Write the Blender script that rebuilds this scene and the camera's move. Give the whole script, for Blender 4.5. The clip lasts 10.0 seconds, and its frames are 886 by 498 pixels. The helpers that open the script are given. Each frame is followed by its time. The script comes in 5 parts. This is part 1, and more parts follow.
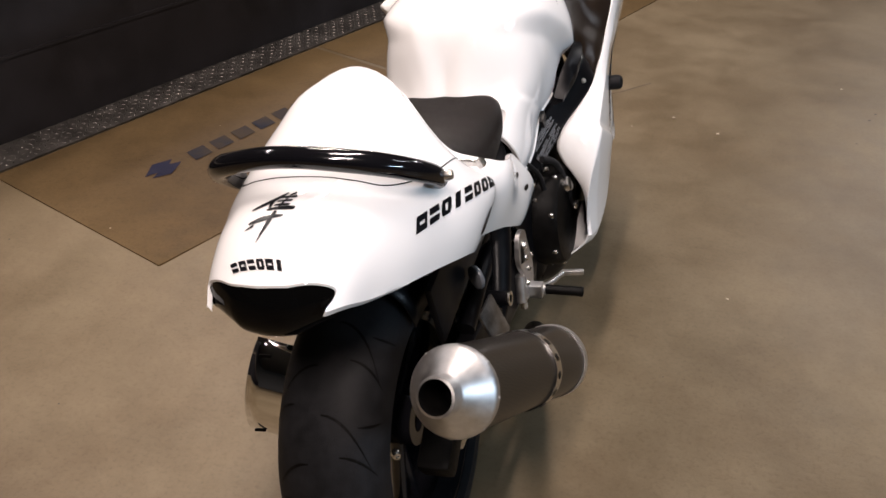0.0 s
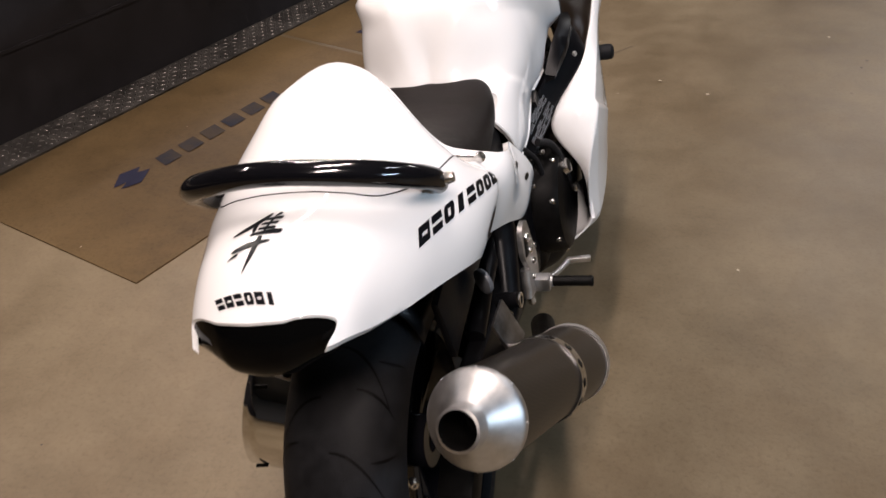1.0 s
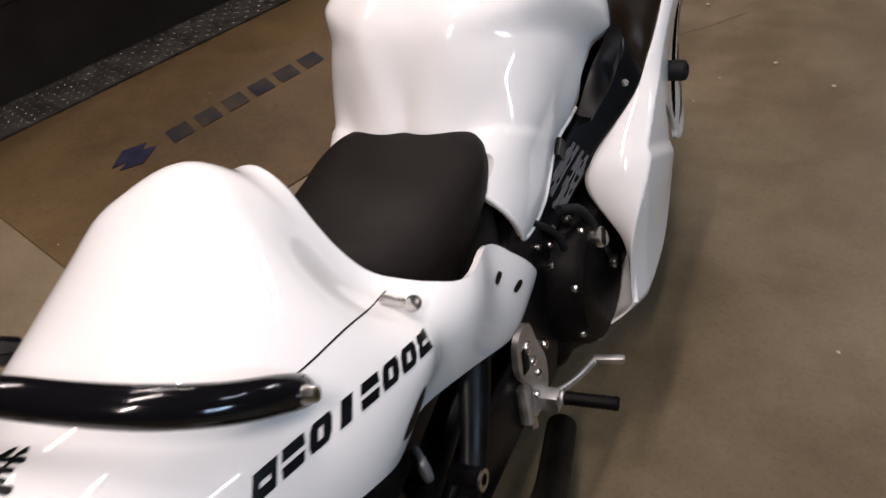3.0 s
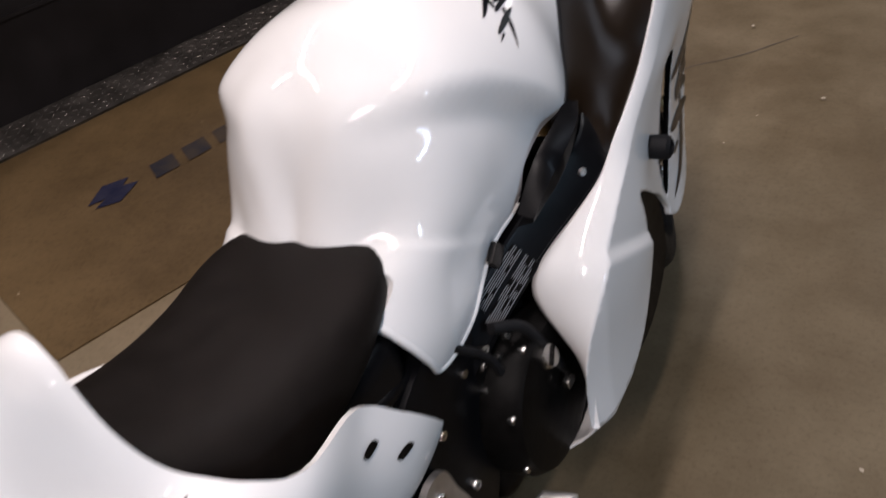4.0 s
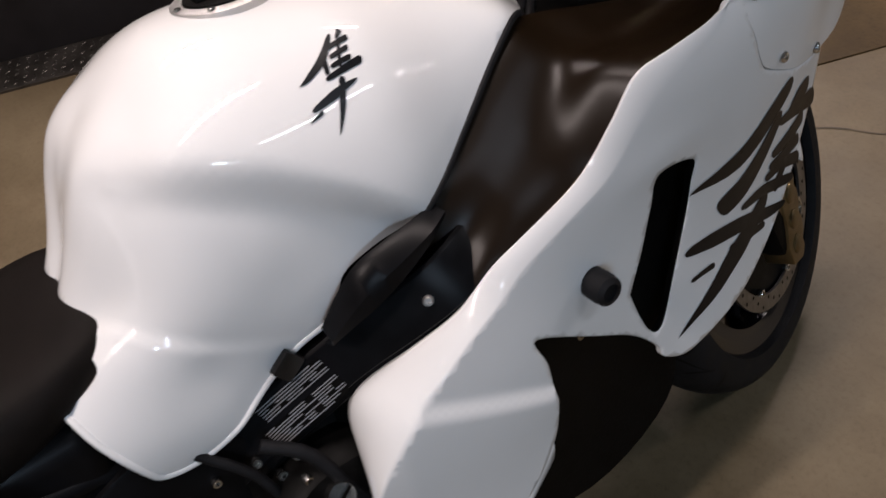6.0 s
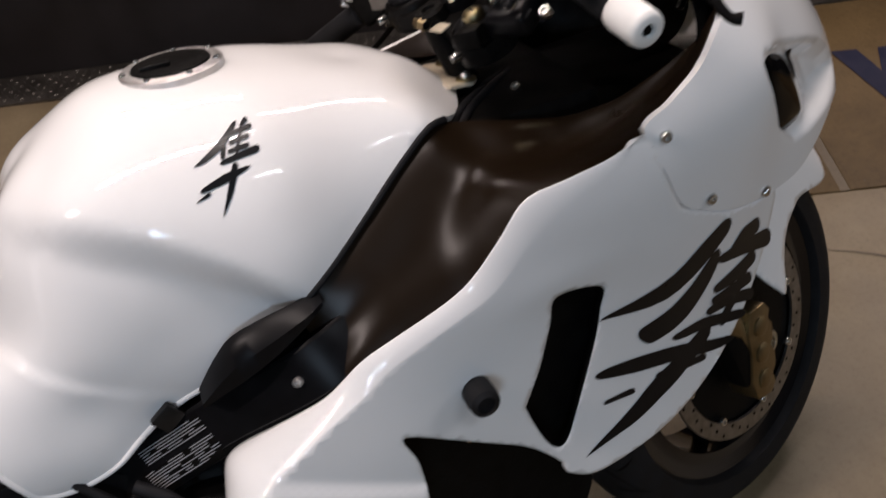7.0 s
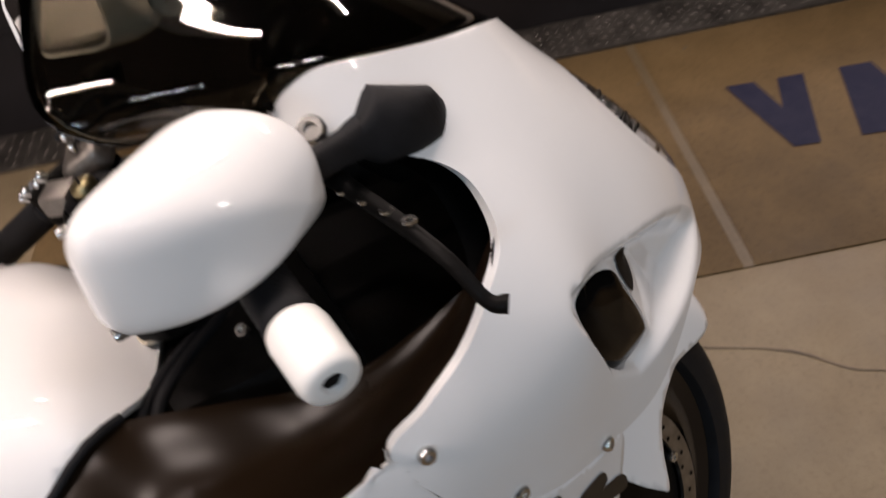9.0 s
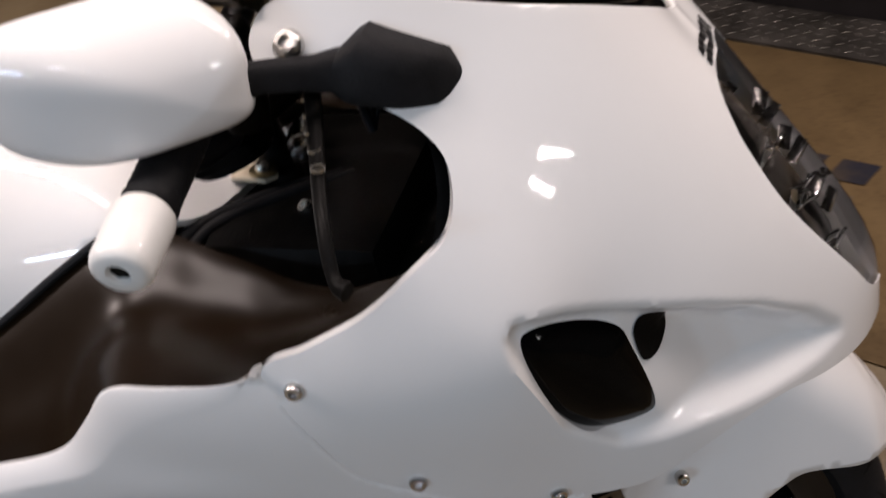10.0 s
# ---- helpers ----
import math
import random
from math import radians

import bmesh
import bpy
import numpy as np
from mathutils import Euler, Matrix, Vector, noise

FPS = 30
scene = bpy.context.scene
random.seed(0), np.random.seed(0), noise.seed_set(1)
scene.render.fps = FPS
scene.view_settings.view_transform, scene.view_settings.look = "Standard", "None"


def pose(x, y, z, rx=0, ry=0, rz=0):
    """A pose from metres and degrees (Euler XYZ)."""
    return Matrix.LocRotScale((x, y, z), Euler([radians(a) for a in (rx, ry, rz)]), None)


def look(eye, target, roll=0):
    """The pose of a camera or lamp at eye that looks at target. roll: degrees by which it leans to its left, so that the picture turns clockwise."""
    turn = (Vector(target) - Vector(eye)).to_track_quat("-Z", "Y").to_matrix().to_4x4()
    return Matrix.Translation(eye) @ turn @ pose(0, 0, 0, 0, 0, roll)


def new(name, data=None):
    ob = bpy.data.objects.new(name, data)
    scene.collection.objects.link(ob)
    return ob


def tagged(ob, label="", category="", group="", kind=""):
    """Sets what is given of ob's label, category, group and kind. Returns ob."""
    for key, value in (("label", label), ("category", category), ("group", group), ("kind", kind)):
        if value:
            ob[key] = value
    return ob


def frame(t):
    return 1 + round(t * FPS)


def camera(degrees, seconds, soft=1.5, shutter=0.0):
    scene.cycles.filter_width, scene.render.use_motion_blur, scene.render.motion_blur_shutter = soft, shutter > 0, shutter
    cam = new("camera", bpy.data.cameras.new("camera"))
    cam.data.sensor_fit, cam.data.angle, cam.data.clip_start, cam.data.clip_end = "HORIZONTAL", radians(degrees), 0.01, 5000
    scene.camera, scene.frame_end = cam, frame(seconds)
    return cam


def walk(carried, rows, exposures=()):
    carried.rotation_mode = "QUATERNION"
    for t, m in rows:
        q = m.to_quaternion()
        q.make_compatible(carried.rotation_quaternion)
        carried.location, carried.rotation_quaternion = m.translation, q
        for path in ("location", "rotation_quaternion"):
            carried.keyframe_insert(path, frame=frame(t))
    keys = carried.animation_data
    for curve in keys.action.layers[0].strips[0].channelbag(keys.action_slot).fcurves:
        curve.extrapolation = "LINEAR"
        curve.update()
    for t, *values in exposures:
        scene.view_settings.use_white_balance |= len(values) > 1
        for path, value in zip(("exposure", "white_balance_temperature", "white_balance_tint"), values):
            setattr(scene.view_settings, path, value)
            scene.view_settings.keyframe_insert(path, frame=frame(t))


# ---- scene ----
cam = camera(50.1, 10.0, shutter=0.5)
PATH = [
    (0, (0.43, -1.064, 1.519), (-0.071, 0.545, 0.441), 0.1),
    (0.5, (0.376, -1.027, 1.514), (-0.098, 0.578, 0.419), -1.1),
    (1, (0.353, -0.931, 1.486), (-0.099, 0.659, 0.359), -3.8),
    (1.5, (0.424, -0.777, 1.483), (-0.163, 0.733, 0.309), -1.6),
    (2, (0.455, -0.642, 1.469), (-0.261, 0.763, 0.239), -3.9),
    (2.5, (0.405, -0.471, 1.452), (-0.248, 0.962, 0.219), -3.8),
    (2.7, (0.389, -0.409, 1.445), (-0.242, 1.027, 0.203), -4.9),
    (3.8, (0.492, -0.004, 1.405), (-0.321, 1.252, 0.078), -8.9),
    (4, (0.49, 0.059, 1.4), (-0.324, 1.36, 0.117), -8.6),
    (4.2, (0.483, 0.114, 1.4), (-0.318, 1.424, 0.119), -9.4),
    (4.5, (0.489, 0.208, 1.377), (-0.346, 1.469, 0.068), -9.7),
    (5, (0.581, 0.422, 1.385), (-0.468, 1.445, 0.023), -8.6),
    (5.2, (0.667, 0.482, 1.357), (-0.482, 1.419, 0.015), -7.9),
    (6.3, (0.743, 0.808, 1.344), (-0.599, 1.396, -0.016), -11.8),
    (6.5, (0.758, 0.852, 1.35), (-0.618, 1.408, 0.009), -9.9),
    (7, (0.841, 0.984, 1.381), (-0.643, 1.4, 0.107), -9.6),
    (7.5, (0.88, 1.085, 1.4), (-0.69, 1.537, 0.246), -8.1),
    (8, (0.785, 1.15, 1.403), (-0.765, 1.689, 0.259), -8.0),
    (8.5, (0.608, 1.227, 1.384), (-0.932, 1.884, 0.289), -10.9),
    (9, (0.527, 1.334, 1.342), (-0.887, 1.839, 0.021), -12.2),
    (9.5, (0.518, 1.524, 1.332), (-0.977, 1.505, 0.003), -10.5),
    (10, (0.51, 1.667, 1.307), (-0.894, 1.197, -0.038), -11.2),
]
walk(cam, [(t, look(eye, target, roll)) for t, eye, target, roll in PATH],
     exposures=[(0, 0.29, 6500, 13), (1.5, 0.13, 6450, 13), (2.7, -0.15, 6350, 13), (4.2, -0.30, 6150, 13), (6.5, -0.29, 6400, 13), (7.5, -0.18, 6500, 14), (8.5, -0.07, 6850, 15), (9.1, 0.07, 6600, 14), (9.5, 0.15, 6550, 14), (10, -0.02, 6450, 14)])

# ---- world and light ----
world = bpy.data.worlds.new("world")
scene.world = world
world.use_nodes = True
world.node_tree.nodes["Background"].inputs[0].default_value = (0.55, 0.6, 0.7, 1)
world.node_tree.nodes["Background"].inputs[1].default_value = 0.02

# x, y, z, watts, colour, tilt, turn and length of each tube: under the ceiling, and last an added cool fill at the
# right
WARM, COOL = (1.0, 0.86, 0.79), (0.84, 0.91, 1.0)
TUBES = [(-2.9, 1.1, 3.3, 60, WARM, 0, 0, 1.5), (-2.4, 4.9, 3.3, 115, WARM, 0, -66, 1.5),
         (0.5, -1.7, 3.3, 104, WARM, 0, 0, 1.5), (-0.1, 0.8, 3.3, 56, WARM, 0, 0, 1.5), (-1.3, 2.9, 3.3, 42, WARM, 0, 0, 1.5),
         (1.88, 6.45, 3.3, 52, (0.97, 0.93, 0.90), 0, 2.5, 1.6), (2.22, 6.45, 3.3, 52, (0.97, 0.93, 0.90), 0, -8.4, 1.6),
         (2.05, 2.2, 3.3, 20, COOL, 0, -6, 1.5), (4.2, -0.8, 2.3, 68, (0.62, 0.81, 1.0), 50, 0, 1.5)]



# ---- materials ----
def mat(name, colour, rough=0.5, metal=0.0, coat=0.0, vary=0.0, scale=20.0, bump=0.0, bump_scale=200.0, second=None, spec=0.5):
    m = bpy.data.materials.new(name)
    m.use_nodes = True
    nt = m.node_tree
    b = nt.nodes["Principled BSDF"]
    b.inputs["Base Color"].default_value = (*colour, 1)
    b.inputs["Roughness"].default_value = rough
    b.inputs["Metallic"].default_value = metal
    b.inputs["Coat Weight"].default_value = coat
    b.inputs["Coat Roughness"].default_value = 0.03
    b.inputs["Specular IOR Level"].default_value = spec
    tc = nt.nodes.new("ShaderNodeTexCoord")
    if vary or second:
        n = nt.nodes.new("ShaderNodeTexNoise")
        n.inputs["Scale"].default_value = scale
        n.inputs["Detail"].default_value = 8
        n.inputs["Roughness"].default_value = 0.62
        nt.links.new(tc.outputs["Object"], n.inputs["Vector"])
        r = nt.nodes.new("ShaderNodeValToRGB")
        r.color_ramp.elements[0].position, r.color_ramp.elements[1].position = 0.32, 0.68
        r.color_ramp.elements[0].color = (*[c * (1 - vary) for c in colour], 1)
        r.color_ramp.elements[1].color = (*(second or [min(1, c * (1 + vary)) for c in colour]), 1)
        nt.links.new(n.outputs["Fac"], r.inputs[0])
        nt.links.new(r.outputs[0], b.inputs["Base Color"])
        mr = nt.nodes.new("ShaderNodeMapRange")
        mr.inputs["To Min"].default_value, mr.inputs["To Max"].default_value = max(0.02, rough * (1 - 0.35)), min(1, rough * 1.35)
        nt.links.new(n.outputs["Fac"], mr.inputs["Value"])
        nt.links.new(mr.outputs[0], b.inputs["Roughness"])
    if bump:
        n2 = nt.nodes.new("ShaderNodeTexNoise")
        n2.inputs["Scale"].default_value = bump_scale
        n2.inputs["Detail"].default_value = 4
        nt.links.new(tc.outputs["Object"], n2.inputs["Vector"])
        bp = nt.nodes.new("ShaderNodeBump")
        bp.inputs["Strength"].default_value = bump
        bp.inputs["Distance"].default_value = 0.002
        nt.links.new(n2.outputs["Fac"], bp.inputs["Height"])
        nt.links.new(bp.outputs[0], b.inputs["Normal"])
    return m


WHITE = mat("white_paint", (0.80, 0.80, 0.795), 0.60, coat=1.0, vary=0.015, scale=6, spec=0.2)
BLACK_GLOSS = mat("black_gloss", (0.004, 0.004, 0.005), 0.10, vary=0.1, spec=0.45)
DECAL = mat("black_vinyl", (0.004, 0.0045, 0.006), 0.32, vary=0.2, scale=60, spec=0.2)
SATIN = mat("satin_black_plastic", (0.006, 0.005, 0.0045), 0.42, vary=0.25, scale=35, bump=0.10, bump_scale=700, spec=0.3)
PANELSATIN = mat("brown_black_moulding", (0.0095, 0.0054, 0.0026), 0.31, vary=0.05, scale=12, bump=0.05, bump_scale=900, spec=0.20)
FRAME = mat("black_frame_paint", (0.0035, 0.0035, 0.0042), 0.36, vary=0.3, scale=30, bump=0.05, spec=0.13)
RUBBER = mat("tyre_rubber", (0.009, 0.009, 0.010), 0.60, vary=0.35, scale=40, bump=0.25, bump_scale=500, spec=0.15)
VINYL = mat("seat_vinyl", (0.0080, 0.0062, 0.0054), 0.5, vary=0.2, scale=25, bump=0.30, bump_scale=900, spec=0.08)
ALU = mat("brushed_aluminium", (0.58, 0.57, 0.56), 0.43, metal=1.0, vary=0.12, scale=50, bump=0.08, bump_scale=400)
DISC = mat("dull_disc_steel", (0.26, 0.25, 0.24), 0.38, metal=1.0, vary=0.25, scale=60)
BOWL = mat("lamp_reflector", (0.16, 0.15, 0.14), 0.22, metal=1.0, vary=0.3, scale=30)
STEEL = mat("steel", (0.55, 0.54, 0.52), 0.24, metal=1.0, vary=0.2, scale=70)
BRONZE = mat("dull_gold", (0.30, 0.25, 0.14), 0.34, metal=1.0, vary=0.2, scale=60)
CHROME = mat("chrome", (0.80, 0.80, 0.80), 0.05, metal=1.0, vary=0.03)
CREAM = mat("cream_paint", (0.50, 0.43, 0.32), 0.45, vary=0.1, scale=60)
GREY = mat("cast_grey_alloy", (0.15, 0.135, 0.12), 0.42, metal=0.7, vary=0.35, scale=40, bump=0.15)
BRASS = mat("gold_anodised", (0.26, 0.20, 0.11), 0.42, metal=1.0, vary=0.15, scale=60)
DARKMETAL = mat("engine_black", (0.004, 0.0037, 0.0035), 0.42, vary=0.4, scale=45, bump=0.2, bump_scale=300, spec=0.06)
WHITEPLASTIC = mat("white_plastic", (0.78, 0.775, 0.75), 0.35, vary=0.04, scale=30, coat=0.2)
LABEL = mat("grey_label", (0.10, 0.105, 0.115), 0.35, vary=0.15, scale=120)
LABELINK = mat("label_print", (0.22, 0.225, 0.24), 0.5, vary=0.1, scale=200)
BLUE = mat("worn_blue_paint", (0.009, 0.011, 0.034), 0.6, vary=0.35, scale=26, bump=0.2, second=(0.018, 0.018, 0.034), spec=0.08)
BLUEFADED = mat("faded_blue_paint", (0.010, 0.0125, 0.024), 0.6, vary=0.3, scale=9, bump=0.2, second=(0.040, 0.030, 0.020), spec=0.08)


def carbon():
    m = mat("carbon_fibre", (0.014, 0.012, 0.010), 0.30, coat=0.06, spec=0.16)
    nt = m.node_tree
    b = nt.nodes["Principled BSDF"]
    tc = nt.nodes.new("ShaderNodeTexCoord")
    w = nt.nodes.new("ShaderNodeTexChecker")
    w.inputs["Scale"].default_value = 260
    w.inputs["Color1"].default_value = (0.022, 0.018, 0.014, 1)
    w.inputs["Color2"].default_value = (0.008, 0.007, 0.006, 1)
    nt.links.new(tc.outputs["Object"], w.inputs["Vector"])
    nt.links.new(w.outputs["Color"], b.inputs["Base Color"])
    return m


CARBON = carbon()


def glassy(name, colour, rough=0.02):
    """A clear or smoked sheet: part see-through, part gloss."""
    m = bpy.data.materials.new(name)
    m.use_nodes = True
    nt = m.node_tree
    nt.nodes.clear()
    out = nt.nodes.new("ShaderNodeOutputMaterial")
    mix = nt.nodes.new("ShaderNodeMixShader")
    tr = nt.nodes.new("ShaderNodeBsdfTransparent")
    tr.inputs[0].default_value = (*colour, 1)
    gl = nt.nodes.new("ShaderNodeBsdfGlossy")
    gl.inputs["Roughness"].default_value = rough
    fr = nt.nodes.new("ShaderNodeFresnel")
    fr.inputs[0].default_value = 1.5
    nt.links.new(fr.outputs[0], mix.inputs[0])
    nt.links.new(tr.outputs[0], mix.inputs[1])
    nt.links.new(gl.outputs[0], mix.inputs[2])
    nt.links.new(mix.outputs[0], out.inputs[0])
    return m


CLEAR = glassy("clear_lens", (0.92, 0.93, 0.95))
SMOKED = mat("smoked_screen", (0.20, 0.17, 0.12), 0.02)
SMOKED.node_tree.nodes["Principled BSDF"].inputs["Transmission Weight"].default_value = 1.0
SMOKED.node_tree.nodes["Principled BSDF"].inputs["IOR"].default_value = 1.49
DARKLENS = mat("dark_smoked_lens", (0.002, 0.002, 0.002), 0.05, vary=0.05, spec=0.08)
MIRROR = mat("mirror_glass", (0.85, 0.85, 0.85), 0.02, metal=1.0)


def concrete(name, base, stain, dark, spec=0.3):
    m = bpy.data.materials.new(name)
    m.use_nodes = True
    nt = m.node_tree
    b = nt.nodes["Principled BSDF"]
    b.inputs["Specular IOR Level"].default_value = spec
    tc = nt.nodes.new("ShaderNodeTexCoord")

    def noise_tex(scale, detail, rough):
        n = nt.nodes.new("ShaderNodeTexNoise")
        n.inputs["Scale"].default_value, n.inputs["Detail"].default_value, n.inputs["Roughness"].default_value = scale, detail, rough
        nt.links.new(tc.outputs["Object"], n.inputs["Vector"])
        return n

    def ramp(src, a, c, p, q):
        r = nt.nodes.new("ShaderNodeValToRGB")
        r.color_ramp.elements[0].position, r.color_ramp.elements[1].position = p, q
        r.color_ramp.elements[0].color, r.color_ramp.elements[1].color = (*a, 1), (*c, 1)
        nt.links.new(src.outputs["Fac"], r.inputs[0])
        return r

    big, mid, fine = noise_tex(0.9, 8, 0.66), noise_tex(6, 8, 0.65), noise_tex(90, 6, 0.7)
    r1 = ramp(big, stain, base, 0.36, 0.62)
    r2 = ramp(mid, (0.80, 0.79, 0.76), (1.08, 1.08, 1.08), 0.3, 0.7)
    r3 = ramp(fine, dark, (1.05, 1.05, 1.05), 0.28, 0.5)
    m1 = nt.nodes.new("ShaderNodeMix")
    m1.data_type, m1.blend_type = "RGBA", "MULTIPLY"
    m1.inputs["Factor"].default_value = 1
    m2 = nt.nodes.new("ShaderNodeMix")
    m2.data_type, m2.blend_type = "RGBA", "MULTIPLY"
    m2.inputs["Factor"].default_value = 0.7
    nt.links.new(r1.outputs[0], m1.inputs["A"])
    nt.links.new(r2.outputs[0], m1.inputs["B"])
    nt.links.new(m1.outputs["Result"], m2.inputs["A"])
    nt.links.new(r3.outputs[0], m2.inputs["B"])
    nt.links.new(m2.outputs["Result"], b.inputs["Base Color"])
    mr = nt.nodes.new("ShaderNodeMapRange")
    mr.inputs["To Min"].default_value, mr.inputs["To Max"].default_value = 0.34, 0.62
    nt.links.new(mid.outputs["Fac"], mr.inputs["Value"])
    nt.links.new(mr.outputs[0], b.inputs["Roughness"])
    bp = nt.nodes.new("ShaderNodeBump")
    bp.inputs["Strength"].default_value, bp.inputs["Distance"].default_value = 0.25, 0.002
    nt.links.new(fine.outputs["Fac"], bp.inputs["Height"])
    nt.links.new(bp.outputs[0], b.inputs["Normal"])
    return m


CONCRETE = concrete("sealed_concrete", (0.170, 0.134, 0.083), (0.098, 0.069, 0.036), (0.72, 0.70, 0.66))
PANEL = concrete("brown_floor_panel", (0.112, 0.075, 0.0350), (0.057, 0.037, 0.0170), (0.62, 0.58, 0.52), 0.10)
GROUT = concrete("worn_joint", (0.105, 0.078, 0.045), (0.062, 0.045, 0.026), (0.7, 0.66, 0.6))
BLACKWALL = mat("black_wall_paint", (0.0100, 0.0083, 0.0090), 0.6, vary=0.35, scale=5, bump=0.3, bump_scale=60, spec=0.3)
DARKWOOD = mat("tan_wood_cap", (0.15, 0.11, 0.07), 0.5, vary=0.4, scale=18)
PLATE = mat("diamond_plate", (0.11, 0.10, 0.09), 0.5, metal=0.9, vary=0.4, scale=12, bump=0.15)
WALLGREY = mat("grey_wall", (0.07, 0.065, 0.06), 0.7, vary=0.15, scale=3)
CEILING = mat("ceiling_paint", (0.06, 0.058, 0.055), 0.8, vary=0.1, scale=2)
DECK = mat("pale_deck", (0.13, 0.115, 0.10), 0.55, vary=0.15, scale=5)


# ---- mesh helpers ----
def finish(ob, smooth=True):
    if smooth:
        for p in ob.data.polygons:
            p.use_smooth = True
    return ob


def mesh_object(name, bm, material, smooth=True):
    me = bpy.data.meshes.new(name)
    bm.to_mesh(me)
    bm.free()
    me.materials.append(material)
    return finish(new(name, me), smooth)


def part(name, bm, material, parent, label="", smooth=True, sharp=40):
    ob = mesh_object(name, bm, material, smooth)
    if smooth and sharp:
        ob.data.set_sharp_from_angle(angle=radians(sharp))
    ob.parent = parent
    if label:
        ob["label"] = label
    return ob


def shell(ob, thick, off=-1.0):
    m = ob.modifiers.new("shell", "SOLIDIFY")
    m.thickness, m.offset = thick, off
    m.use_even_offset = False
    return ob


def spline(points, n, closed=False):
    """Catmull-Rom through the points, n steps a span."""
    p = np.array(points, float)
    k = len(p)
    out = []
    spans = k if closed else k - 1
    for i in range(spans):
        if closed:
            a, b, c, d = p[(i - 1) % k], p[i], p[(i + 1) % k], p[(i + 2) % k]
        else:
            b, c = p[i], p[i + 1]
            a, d = p[i - 1] if i else 2 * b - c, p[i + 2] if i + 2 < k else 2 * c - b
        for t in np.arange(n) / n:
            out.append(0.5 * (2 * b + (c - a) * t + (2 * a - 5 * b + 4 * c - d) * t * t + (3 * b - a - 3 * c + d) * t ** 3))
    if not closed:
        out.append(p[-1])
    return np.array(out)


def loft(sections, closed=False, caps=False):
    """A grid through the rows of points."""
    bm = bmesh.new()
    rows = [[bm.verts.new(Vector(p)) for p in s] for s in sections]
    for a, b in zip(rows, rows[1:]):
        n = len(a)
        for i in range(n if closed else n - 1):
            j = (i + 1) % n
            bm.faces.new((a[i], a[j], b[j], b[i]))
    if caps:
        bm.faces.new(rows[0][::-1])
        bm.faces.new(rows[-1])
    bmesh.ops.recalc_face_normals(bm, faces=bm.faces)
    return bm


def tube(path, radius, sides=14, n=6, caps=True, flat=1.0):
    """A round bar along a spline; radius may be a list along the points."""
    pts = spline(path, n)
    rad = np.interp(np.linspace(0, 1, len(pts)), np.linspace(0, 1, len(np.atleast_1d(radius))), np.atleast_1d(radius)) if np.ndim(radius) else np.full(len(pts), radius)
    rows, up = [], None
    for i, p in enumerate(pts):
        d = Vector(pts[min(i + 1, len(pts) - 1)] - pts[max(i - 1, 0)]).normalized()
        if up is None:
            up = d.orthogonal().normalized()
        up = (up - d * up.dot(d)).normalized()
        side = d.cross(up)
        rows.append([Vector(p) + float(rad[i]) * (math.cos(a) * up + flat * math.sin(a) * side) for a in np.arange(sides) * 2 * math.pi / sides])
    return loft(rows, closed=True, caps=caps)


def lathe(profile, axis="y", sides=40, at=(0, 0, 0), turn=None, closed_profile=False):
    """Spin (along, radius) pairs round an axis."""
    rows = []
    for h, r in profile:
        row = []
        for k in range(sides):
            a = 2 * math.pi * k / sides
            c, s = r * math.cos(a), r * math.sin(a)
            row.append({"x": (h, c, s), "y": (c, h, s), "z": (c, s, h)}[axis])
        rows.append(row)
    if closed_profile:
        rows.append(rows[0])
    bm = loft(rows, closed=True)
    bmesh.ops.remove_doubles(bm, verts=bm.verts, dist=1e-6)
    m = Matrix.Translation(at) @ (turn or Matrix())
    bmesh.ops.transform(bm, matrix=m, verts=bm.verts)
    bmesh.ops.recalc_face_normals(bm, faces=bm.faces)
    return bm


def aim(axis_from, to):
    """The turn that lays +y along the way between two points."""
    return (Vector(to) - Vector(axis_from)).to_track_quat("Y", "Z").to_matrix().to_4x4()


def box(size, at=(0, 0, 0), turn=None, bevel=0.0, segs=2):
    bm = bmesh.new()
    bmesh.ops.create_cube(bm, size=1)
    bmesh.ops.scale(bm, vec=size, verts=bm.verts)
    if bevel:
        bmesh.ops.bevel(bm, geom=bm.edges[:], offset=bevel, segments=segs, profile=0.6, affect="EDGES")
    bmesh.ops.transform(bm, matrix=Matrix.Translation(at) @ (turn or Matrix()), verts=bm.verts)
    return bm


def prism(outline, depth, turn=None, at=(0, 0, 0), bevel=0.0):
    """A plate of an outline in x, z, with its depth along y."""
    bm = bmesh.new()
    f = bm.faces.new([bm.verts.new((x, 0, z)) for x, z in outline])
    g = bmesh.ops.extrude_face_region(bm, geom=[f])
    bmesh.ops.translate(bm, vec=(0, depth, 0), verts=[v for v in g["geom"] if isinstance(v, bmesh.types.BMVert)])
    bmesh.ops.recalc_face_normals(bm, faces=bm.faces)
    if bevel:
        bmesh.ops.bevel(bm, geom=bm.edges[:], offset=bevel, segments=2, profile=0.6, affect="EDGES")
    bmesh.ops.transform(bm, matrix=Matrix.Translation(at) @ (turn or Matrix()), verts=bm.verts)
    return bm


def merge(*bms):
    out = bms[0]
    for b in bms[1:]:
        me = bpy.data.meshes.new("tmp")
        b.to_mesh(me)
        b.free()
        out.from_mesh(me)
        bpy.data.meshes.remove(me)
    return out


